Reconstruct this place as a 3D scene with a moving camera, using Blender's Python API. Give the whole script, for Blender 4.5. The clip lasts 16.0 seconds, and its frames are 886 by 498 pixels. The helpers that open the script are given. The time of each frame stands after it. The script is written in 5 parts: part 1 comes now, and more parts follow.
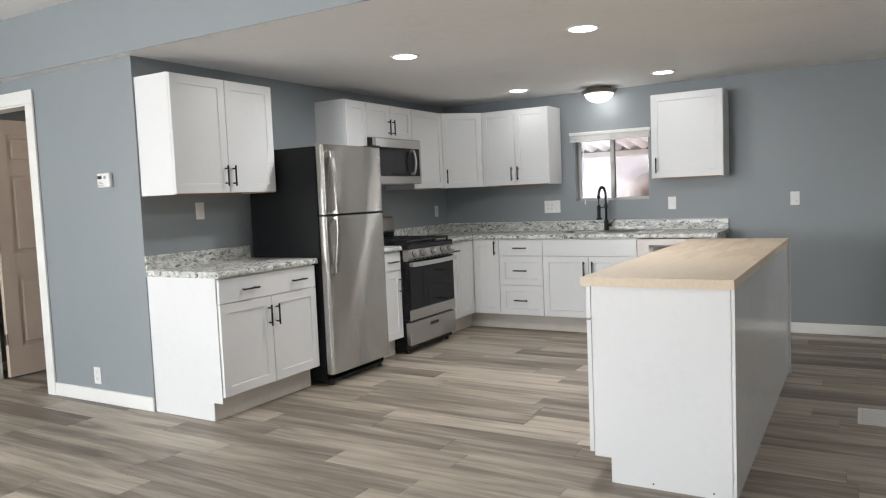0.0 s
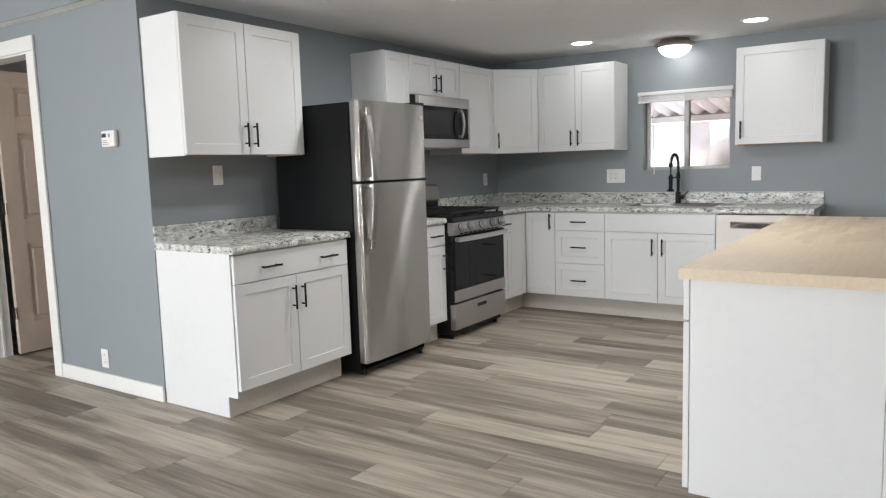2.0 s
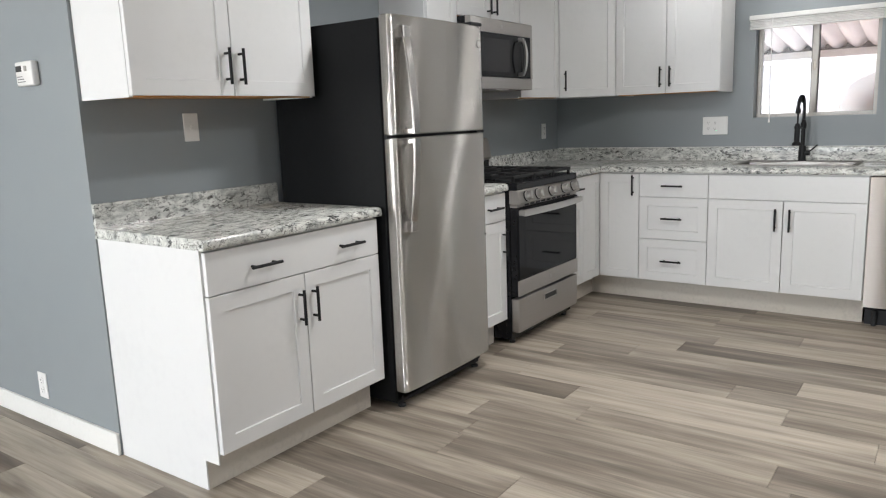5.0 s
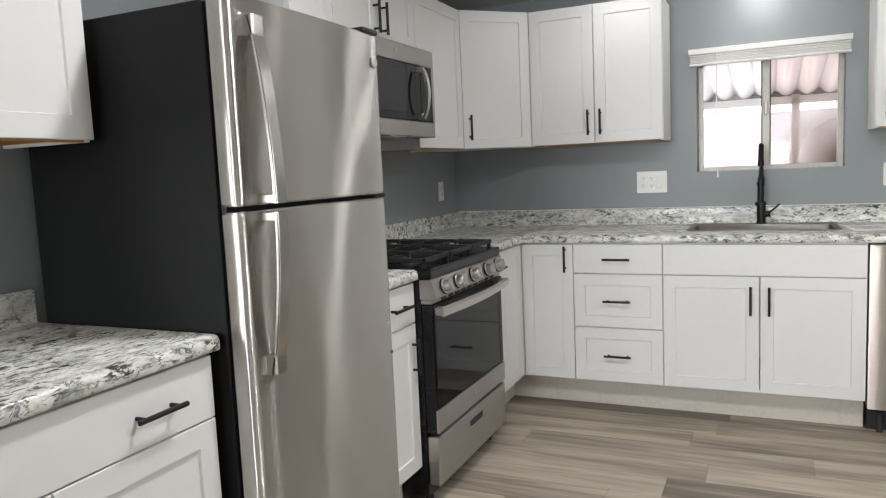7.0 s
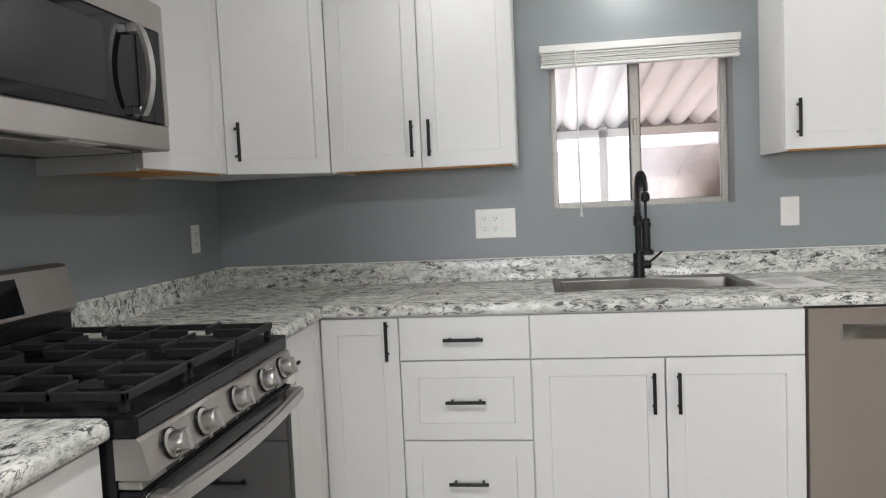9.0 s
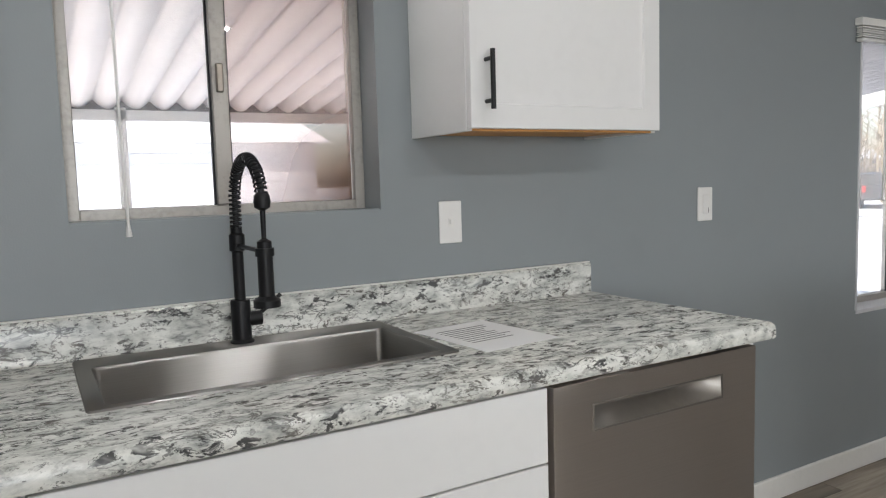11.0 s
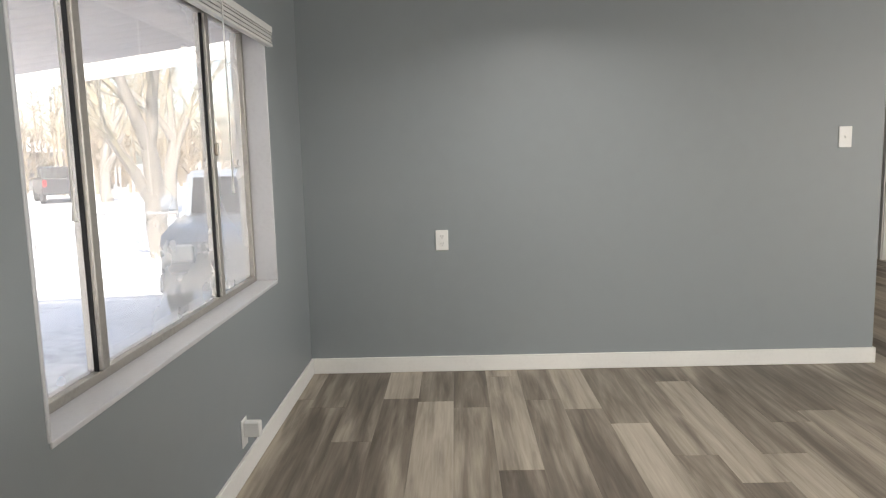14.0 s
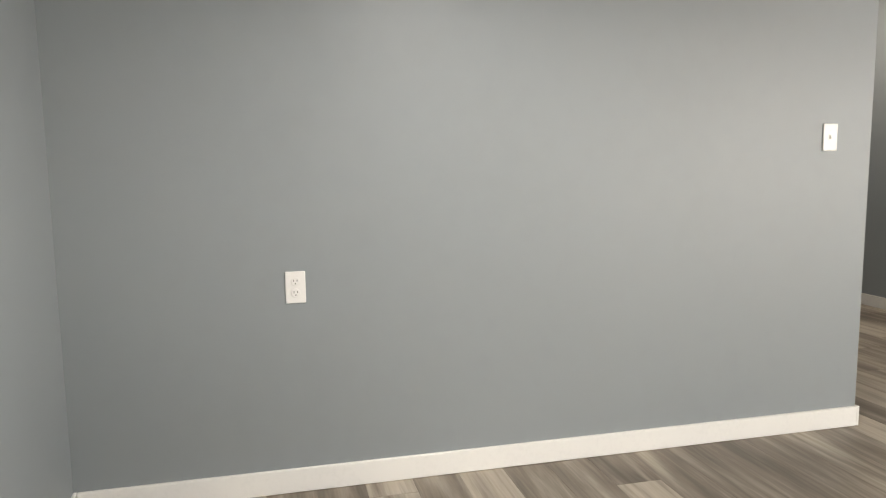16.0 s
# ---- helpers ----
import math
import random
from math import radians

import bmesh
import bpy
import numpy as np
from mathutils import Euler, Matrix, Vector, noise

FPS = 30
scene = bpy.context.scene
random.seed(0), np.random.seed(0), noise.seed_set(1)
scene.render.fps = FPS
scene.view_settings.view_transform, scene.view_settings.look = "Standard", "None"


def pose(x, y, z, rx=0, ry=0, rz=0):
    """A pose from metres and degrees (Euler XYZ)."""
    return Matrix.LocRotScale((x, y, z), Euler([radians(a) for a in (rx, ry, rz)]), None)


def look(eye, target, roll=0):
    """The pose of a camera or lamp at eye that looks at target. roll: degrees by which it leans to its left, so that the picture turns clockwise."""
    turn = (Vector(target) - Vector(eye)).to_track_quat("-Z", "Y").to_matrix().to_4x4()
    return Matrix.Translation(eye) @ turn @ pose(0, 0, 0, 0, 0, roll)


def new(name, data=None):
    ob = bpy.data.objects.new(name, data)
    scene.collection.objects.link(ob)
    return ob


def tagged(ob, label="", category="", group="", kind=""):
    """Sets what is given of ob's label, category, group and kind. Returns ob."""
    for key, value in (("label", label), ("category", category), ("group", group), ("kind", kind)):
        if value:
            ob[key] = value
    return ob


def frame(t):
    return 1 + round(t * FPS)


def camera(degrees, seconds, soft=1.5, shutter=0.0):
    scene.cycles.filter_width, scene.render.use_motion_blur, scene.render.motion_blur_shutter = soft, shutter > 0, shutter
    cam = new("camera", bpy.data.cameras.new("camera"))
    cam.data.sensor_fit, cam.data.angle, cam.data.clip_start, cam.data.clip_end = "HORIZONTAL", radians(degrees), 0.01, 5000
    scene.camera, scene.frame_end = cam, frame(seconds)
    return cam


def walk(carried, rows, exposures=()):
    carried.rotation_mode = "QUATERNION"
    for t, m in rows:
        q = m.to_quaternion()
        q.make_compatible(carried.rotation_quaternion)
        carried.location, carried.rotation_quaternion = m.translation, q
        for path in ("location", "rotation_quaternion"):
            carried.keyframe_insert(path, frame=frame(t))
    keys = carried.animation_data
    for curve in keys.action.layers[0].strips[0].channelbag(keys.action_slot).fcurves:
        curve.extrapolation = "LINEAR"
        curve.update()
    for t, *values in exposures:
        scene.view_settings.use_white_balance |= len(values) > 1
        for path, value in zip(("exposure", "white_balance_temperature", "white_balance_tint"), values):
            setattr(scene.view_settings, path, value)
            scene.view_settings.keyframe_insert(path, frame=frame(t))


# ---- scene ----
cam = camera(63.1, 16.0, soft=1.2)
PATH = [
    (0, (0.189, 1.064, 1.305), (-0.82, 2.785, 1.16), -2.4),
    (0.5, (0.192, 1.207, 1.299), (-0.915, 2.867, 1.153), -1.9),
    (1, (0.057, 1.304, 1.302), (-1.071, 2.947, 1.13), -1.1),
    (1.5, (-0.114, 1.428, 1.304), (-1.231, 3.075, 1.108), -1.2),
    (2, (-0.197, 1.632, 1.293), (-1.306, 3.28, 1.064), -1.7),
    (2.5, (-0.232, 1.82, 1.301), (-1.364, 3.448, 1.046), -1.7),
    (3, (-0.318, 1.929, 1.291), (-1.48, 3.53, 0.994), -1.1),
    (5.5, (-1.303, 2.88, 1.274), (-2.437, 4.49, 0.92), -2.5),
    (6, (-1.449, 3.147, 1.286), (-2.516, 4.815, 1.003), -2.7),
    (6.5, (-1.68, 3.356, 1.267), (-2.658, 5.079, 0.993), -2.7),
    (7, (-1.916, 3.639, 1.276), (-2.74, 5.448, 1.06), -2.6),
    (7.5, (-2.02, 3.969, 1.285), (-2.735, 5.833, 1.168), -2.6),
    (8, (-2.19, 4.27, 1.263), (-2.748, 6.187, 1.153), -2.7),
    (10.5, (-2.402, 5.872, 1.268), (-1.863, 7.789, 1.088), -1.9),
    (11, (-2.365, 6.211, 1.268), (-1.372, 7.937, 1.083), -1.7),
    (11.5, (-2.218, 6.462, 1.258), (-0.812, 7.872, 1.061), -1.9),
    (12, (-1.949, 6.695, 1.265), (-0.224, 7.687, 1.066), -1.7),
    (12.5, (-1.714, 6.926, 1.265), (0.198, 7.478, 1.065), -1.3),
    (13, (-1.458, 7.003, 1.259), (0.515, 7.254, 1.043), -1.7),
    (13.5, (-1.147, 7.0, 1.279), (0.834, 7.138, 1.04), -1.7),
    (14, (-0.841, 7.062, 1.268), (1.141, 7.101, 1.004), -1.5),
    (14.5, (-0.467, 7.126, 1.221), (1.517, 7.02, 0.989), -1.3),
    (15, (-0.078, 7.113, 1.248), (1.9, 6.914, 1.025), -1.2),
    (15.5, (0.279, 7.194, 1.234), (2.24, 6.873, 1.002), -0.9),
    (16, (0.633, 7.246, 1.223), (2.56, 6.769, 0.978), -0.7),
]
EXPOSURES = [(0, 1.36, 6240, 10), (3, 1.32, 6240, 10), (5.5, 1.46, 6260, 10), (8, 1.58, 6380, 10), (10.5, 1.30, 6280, 10), (12, 1.5, 6280, 10), (13, 1.58, 6620, 10), (14.5, 1.68, 6720, 10), (15.5, 1.79, 6800, 10), (16, 2.13, 6900, 11)]
walk(cam, [(t, look(eye, target, roll)) for t, eye, target, roll in PATH], EXPOSURES)


# ---- world, sun, large lights ----
world = bpy.data.worlds.new("sky")
scene.world = world
world.use_nodes = True
wn = world.node_tree
sky = wn.nodes.new("ShaderNodeTexSky")
sky.sky_type, sky.sun_disc = "NISHITA", False
sky.dust_density, sky.ozone_density = 2.0, 0.8
sky.sun_elevation, sky.sun_rotation = radians(38), radians(250)
wn.links.new(sky.outputs[0], wn.nodes["Background"].inputs[0])
wn.nodes["Background"].inputs[1].default_value = 0.15


def lamp(name, kind, m, energy, color=(1, 1, 1), **more):
    data = bpy.data.lights.new(name, kind)
    data.energy, data.color = energy, color
    if kind == "SUN":
        data.angle = radians(0.5)
    if "sx" in more:
        data.shape, data.size, data.size_y = "RECTANGLE", more["sx"], more["sy"]
    if "disk" in more:
        data.shape, data.size = "DISK", more["disk"]
    if "spread" in more:
        data.spread = radians(more["spread"])
    ob = new(name, data)
    ob.matrix_world = m
    return ob


lamp("sun", "SUN", look((-9, -5, 8), (0, -1.7, 0)), 4.5, (1, 0.95, 0.88))
# daylight in the living room's windows, behind the start of the walk
lamp("window_light", "AREA", look((-3.2, -2.55, 1.45), (-3.2, 0, 1.35)), 66, (0.96, 0.98, 1.0), sx=2.2, sy=1.3)
lamp("window_light", "AREA", look((5.0, -2.55, 1.45), (1.0, 3.0, 1.40)), 18, (0.97, 0.98, 1.0), sx=2.0, sy=1.3)
lamp("window_light", "AREA", look((-6.35, -1.2, 1.45), (0, 0.6, 1.40)), 88, (1.0, 0.98, 0.94), sx=2.2, sy=1.3)
CANS = [(-1.25, 5.26), (-2.50, 5.25), (-2.60, 7.33), (-1.26, 7.28)]
CEIL = 2.262
for cx, cy in CANS:
    lamp("can_light", "AREA", look((cx, cy, CEIL - 0.012), (cx, cy, 0)), 6.8 if cy < 6 else 0.33, (1, 0.98, 0.95), disk=0.14)
lamp("can_light", "AREA", look((2.1, 6.5, CEIL - 0.012), (2.1, 6.5, 0)), 5.4, (1, 0.98, 0.95), disk=0.14, spread=150)
lamp("room_light", "POINT", pose(-5.0, 5.4, CEIL - 0.14), 3.0, (1, 0.86, 0.70)).data.shadow_soft_size = 0.08
lamp("hall_light", "AREA", look((5.3, 3.2, 2.638), (5.3, 3.2, 0)), 4.0, (1, 0.9, 0.78), disk=0.14)
lamp("dome_light", "POINT", pose(-1.96, 7.735, CEIL - 0.17), 0.5, (1, 0.97, 0.92)).data.shadow_soft_size = 0.09


# ---- materials ----
def nodes_of(name):
    mat = bpy.data.materials.new(name)
    mat.use_nodes = True
    t = mat.node_tree
    return mat, t, t.nodes["Principled BSDF"]


def node(t, kind, **inputs):
    n = t.nodes.new(kind)
    for key, value in inputs.items():
        n.inputs[key.replace("_", " ")].default_value = value
    return n


def ramp(t, stops):
    n = t.nodes.new("ShaderNodeValToRGB")
    e = n.color_ramp.elements
    while len(e) < len(stops):
        e.new(0.5)
    for k, (p, c) in enumerate(stops):
        e[k].position, e[k].color = p, (*c, 1)
    return n


def plain(name, color, rough=0.5, metal=0.0, vary=0.06, scale=6.0, bump=0.0, bump_scale=200.0, **extra):
    """Painted or cast surface with faint mottling at two scales and a fine relief."""
    mat, t, b = nodes_of(name)
    co = node(t, "ShaderNodeTexCoord")
    n1 = node(t, "ShaderNodeTexNoise", Scale=scale, Detail=4.0)
    n2 = node(t, "ShaderNodeTexNoise", Scale=scale * 9, Detail=3.0)
    for n in (n1, n2):
        t.links.new(co.outputs["Object"], n.inputs["Vector"])
    add = node(t, "ShaderNodeMath")
    t.links.new(n1.outputs[0], add.inputs[0])
    t.links.new(n2.outputs[0], add.inputs[1])
    r = ramp(t, [(0.7, tuple(c * (1 - vary) for c in color)), (1.3 / 1.3, tuple(min(1, c * (1 + vary)) for c in color))])
    t.links.new(add.outputs[0], r.inputs[0])
    t.links.new(r.outputs[0], b.inputs["Base Color"])
    b.inputs["Roughness"].default_value, b.inputs["Metallic"].default_value = rough, metal
    for key, value in extra.items():
        b.inputs[key.replace("_", " ")].default_value = value
    if bump:
        n3 = node(t, "ShaderNodeTexNoise", Scale=bump_scale, Detail=3.0)
        t.links.new(co.outputs["Object"], n3.inputs["Vector"])
        bp = node(t, "ShaderNodeBump", Strength=bump, Distance=0.002)
        t.links.new(n3.outputs[0], bp.inputs["Height"])
        t.links.new(bp.outputs[0], b.inputs["Normal"])
    return mat


def brushed(name, color, rough=0.27, aniso=0.85, dents=0.1, haze=0.2):
    """Brushed steel: level grain, which draws reflections out up and down, and slow dents in the sheet."""
    mat, t, b = nodes_of(name)
    co = node(t, "ShaderNodeTexCoord")
    mp = node(t, "ShaderNodeMapping")
    mp.inputs["Scale"].default_value = (5.0, 5.0, 1400.0)
    t.links.new(co.outputs["Object"], mp.inputs[0])
    n = node(t, "ShaderNodeTexNoise", Scale=1.0, Detail=2.0)
    t.links.new(mp.outputs[0], n.inputs["Vector"])
    r = ramp(t, [(0.3, tuple(c * 0.96 for c in color)), (0.7, tuple(min(1, c * 1.04) for c in color))])
    t.links.new(n.outputs[0], r.inputs[0])
    g = node(t, "ShaderNodeBsdfAnisotropic", Roughness=rough, Anisotropy=aniso)
    t.links.new(r.outputs[0], g.inputs["Color"])
    tg = t.nodes.new("ShaderNodeTangent")
    tg.direction_type, tg.axis = "RADIAL", "Z"
    t.links.new(tg.outputs[0], g.inputs["Tangent"])
    mp2 = node(t, "ShaderNodeMapping")
    mp2.inputs["Scale"].default_value = (3.2, 3.2, 0.5)
    mp2.inputs["Rotation"].default_value = (0.0, 0.28, 0.0)
    t.links.new(co.outputs["Object"], mp2.inputs[0])
    w = node(t, "ShaderNodeTexNoise", Scale=1.4, Detail=1.0)
    t.links.new(mp2.outputs[0], w.inputs["Vector"])
    b1 = node(t, "ShaderNodeBump", Strength=dents, Distance=0.06)
    t.links.new(w.outputs[0], b1.inputs["Height"])
    t.links.new(b1.outputs[0], g.inputs["Normal"])
    soft = node(t, "ShaderNodeBsdfAnisotropic", Roughness=0.72)
    t.links.new(r.outputs[0], soft.inputs["Color"])
    both = node(t, "ShaderNodeMixShader", Fac=haze)
    t.links.new(g.outputs[0], both.inputs[1])
    t.links.new(soft.outputs[0], both.inputs[2])
    t.links.new(both.outputs[0], t.nodes["Material Output"].inputs[0])
    return mat


def granite():
    """Stone-look laminate: milky field with grey clouds, drifts of thin charcoal veins and small dark flecks."""
    mat, t, b = nodes_of("granite_laminate")
    co = node(t, "ShaderNodeTexCoord")
    mp = node(t, "ShaderNodeMapping")
    mp.inputs["Rotation"].default_value = (0.25, 0.3, 0.55)
    mp.inputs["Scale"].default_value = (0.62, 1.25, 1.25)
    t.links.new(co.outputs["Object"], mp.inputs[0])

    def noise(scale, detail, rough=0.5, dist=0.0):
        n = node(t, "ShaderNodeTexNoise", Scale=scale, Detail=detail, Roughness=rough, Distortion=dist)
        t.links.new(mp.outputs[0], n.inputs["Vector"])
        return n.outputs[0]

    def span(value, lo, hi, to_lo=0.0, to_hi=1.0):
        m = node(t, "ShaderNodeMapRange")
        m.interpolation_type = "SMOOTHSTEP"
        for key, x in (("From Min", lo), ("From Max", hi), ("To Min", to_lo), ("To Max", to_hi)):
            m.inputs[key].default_value = x
        t.links.new(value, m.inputs[0])
        return m.outputs[0]

    def times(p, q, op="MULTIPLY"):
        m = node(t, "ShaderNodeMath")
        m.operation = op
        for k, v in enumerate((p, q)):
            if isinstance(v, float):
                m.inputs[k].default_value = v
            else:
                t.links.new(v, m.inputs[k])
        return m.outputs[0]

    def vein(scale, width, dist):
        off = times(times(noise(scale, 5.0, 0.62, dist), 0.5, "SUBTRACT"), 0.0, "ADD")
        m = node(t, "ShaderNodeMath")
        m.operation = "ABSOLUTE"
        t.links.new(off, m.inputs[0])
        return span(m.outputs[0], width * 0.35, width, 1.0, 0.0)

    field = ramp(t, [(0.33, (0.25, 0.26, 0.25)), (0.44, (0.53, 0.54, 0.51)), (0.56, (0.72, 0.725, 0.685)), (0.7, (0.82, 0.82, 0.785))])
    t.links.new(noise(24.0, 6.0, 0.66, 0.4), field.inputs[0])
    drift = span(noise(8.0, 3.0, 0.55, 0.6), 0.40, 0.60)
    lines = times(times(vein(21.0, 0.022, 0.5), drift), 0.8)
    patch = times(span(noise(44.0, 6.0, 0.74, 0.5), 0.522, 0.565), span(noise(10.0, 4.0, 0.6, 0.8), 0.43, 0.54))
    fleck = times(span(noise(95.0, 3.0, 0.6), 0.60, 0.68), 0.8)
    dark = times(times(lines, patch, "MAXIMUM"), fleck, "MAXIMUM")
    tone = ramp(t, [(0.40, (0.022, 0.023, 0.026)), (0.66, (0.13, 0.118, 0.105))])
    t.links.new(noise(16.0, 3.0), tone.inputs[0])
    m2 = node(t, "ShaderNodeMixRGB")
    t.links.new(times(dark, 0.93), m2.inputs[0])
    t.links.new(field.outputs[0], m2.inputs[1])
    t.links.new(tone.outputs[0], m2.inputs[2])
    t.links.new(m2.outputs[0], b.inputs["Base Color"])
    b.inputs["Roughness"].default_value = 0.24
    return mat


def plank_mat(name, island):
    """Greyed vinyl oak plank: a tone for each plank, long grain, soft blotches."""
    mat, t, b = nodes_of(name)
    if island:
        rnd = node(t, "ShaderNodeNewGeometry").outputs["Random Per Island"]
    else:
        rnd = node(t, "ShaderNodeObjectInfo").outputs["Random"]
    geo = node(t, "ShaderNodeNewGeometry")
    shift = node(t, "ShaderNodeCombineXYZ")
    mul = node(t, "ShaderNodeMath")
    mul.operation = "MULTIPLY"
    mul.inputs[1].default_value = 57.0
    t.links.new(rnd, mul.inputs[0])
    for k in range(3):
        t.links.new(mul.outputs[0], shift.inputs[k])
    add = node(t, "ShaderNodeVectorMath")
    t.links.new(geo.outputs["Position"], add.inputs[0])
    t.links.new(shift.outputs[0], add.inputs[1])

    def grain(sx, sy, detail, rough=0.5, dist=0.0):
        mp = node(t, "ShaderNodeMapping")
        mp.inputs["Scale"].default_value = (sx, sy, 1.0)
        t.links.new(add.outputs[0], mp.inputs[0])
        n = node(t, "ShaderNodeTexNoise", Scale=1.0, Detail=detail, Roughness=rough, Distortion=dist)
        t.links.new(mp.outputs[0], n.inputs["Vector"])
        return n.outputs[0]

    tone = ramp(t, [(0.0, (0.137, 0.114, 0.092)), (0.3, (0.238, 0.202, 0.164)), (0.62, (0.416, 0.364, 0.297)), (1.0, (0.548, 0.490, 0.408))])
    blot_a = grain(1.0, 11.0, 2.6, 0.55, 0.6)
    blot_b = grain(2.5, 36.0, 4.0, 0.6, 1.2)
    blend = node(t, "ShaderNodeMixRGB", Fac=0.28)
    t.links.new(blot_a, blend.inputs[1])
    t.links.new(blot_b, blend.inputs[2])
    stretch = node(t, "ShaderNodeMapRange")
    stretch.inputs["From Min"].default_value, stretch.inputs["From Max"].default_value = 0.34, 0.67
    t.links.new(blend.outputs[0], stretch.inputs[0])
    blot = stretch.outputs[0]
    mixv = node(t, "ShaderNodeMath")
    mixv.operation = "MULTIPLY_ADD"
    t.links.new(blot, mixv.inputs[0])
    mixv.inputs[1].default_value = 0.66
    sub = node(t, "ShaderNodeMath")
    sub.operation = "MULTIPLY_ADD"
    t.links.new(rnd, sub.inputs[0])
    sub.inputs[1].default_value, sub.inputs[2].default_value = 0.50, -0.12
    t.links.new(sub.outputs[0], mixv.inputs[2])
    t.links.new(mixv.outputs[0], tone.inputs[0])
    fine = grain(3.0, 95.0, 5.0, 0.6, 0.4)
    streak = ramp(t, [(0.3, (0.87, 0.86, 0.85)), (0.55, (1, 1, 1)), (0.75, (1.05, 1.045, 1.04))])
    t.links.new(fine, streak.inputs[0])
    # arched growth rings down the middle of a board
    mpw = node(t, "ShaderNodeMapping")
    mpw.inputs["Scale"].default_value = (0.45, 4.6, 1.0)
    t.links.new(add.outputs[0], mpw.inputs[0])
    wave = node(t, "ShaderNodeTexWave", Scale=1.0, Distortion=11.0, Detail=3.0)
    wave.inputs["Detail Scale"].default_value = 1.1
    wave.bands_direction = "Y"
    t.links.new(mpw.outputs[0], wave.inputs["Vector"])
    arch = ramp(t, [(0.0, (0.84, 0.82, 0.80)), (0.25, (1, 1, 1))])
    t.links.new(wave.outputs["Fac"], arch.inputs[0])
    rings = node(t, "ShaderNodeMixRGB", Fac=0.45)
    rings.blend_type = "MULTIPLY"
    t.links.new(tone.outputs[0], rings.inputs[1])
    t.links.new(arch.outputs[0], rings.inputs[2])
    m = node(t, "ShaderNodeMixRGB", Fac=1.0)
    m.blend_type = "MULTIPLY"
    t.links.new(rings.outputs[0], m.inputs[1])
    t.links.new(streak.outputs[0], m.inputs[2])
    t.links.new(m.outputs[0], b.inputs["Base Color"])
    b.inputs["Roughness"].default_value = 0.45
    b.inputs["Specular IOR Level"].default_value = 0.32
    bp = node(t, "ShaderNodeBump", Strength=0.12, Distance=0.001)
    t.links.new(fine, bp.inputs["Height"])
    t.links.new(bp.outputs[0], b.inputs["Normal"])
    return mat


def butcher():
    """Oiled butcher block staves, laid along y."""
    mat, t, b = nodes_of("butcher_block")
    rnd = node(t, "ShaderNodeNewGeometry").outputs["Random Per Island"]
    geo = node(t, "ShaderNodeNewGeometry")
    mp = node(t, "ShaderNodeMapping")
    mp.inputs["Scale"].default_value = (60, 4, 60)
    add = node(t, "ShaderNodeVectorMath")
    t.links.new(geo.outputs["Position"], add.inputs[0])
    t.links.new(rnd, add.inputs[1])
    t.links.new(add.outputs[0], mp.inputs[0])
    n = node(t, "ShaderNodeTexNoise", Scale=1.0, Detail=4.0)
    t.links.new(mp.outputs[0], n.inputs["Vector"])
    half = node(t, "ShaderNodeMath")
    half.operation = "MULTIPLY_ADD"
    t.links.new(n.outputs[0], half.inputs[0])
    half.inputs[1].default_value = 0.45
    q = node(t, "ShaderNodeMath")
    q.operation = "MULTIPLY"
    q.inputs[1].default_value = 0.62
    t.links.new(rnd, q.inputs[0])
    t.links.new(q.outputs[0], half.inputs[2])
    r = ramp(t, [(0.18, (0.40, 0.285, 0.18)), (0.45, (0.575, 0.45, 0.31)), (0.95, (0.75, 0.63, 0.475))])
    t.links.new(half.outputs[0], r.inputs[0])
    t.links.new(r.outputs[0], b.inputs["Base Color"])
    b.inputs["Roughness"].default_value = 0.42
    return mat


def glow(name, color, strength):
    mat, t, b = nodes_of(name)
    b.inputs["Base Color"].default_value = (*color, 1)
    b.inputs["Emission Color"].default_value = (*color, 1)
    b.inputs["Emission Strength"].default_value = strength
    return mat


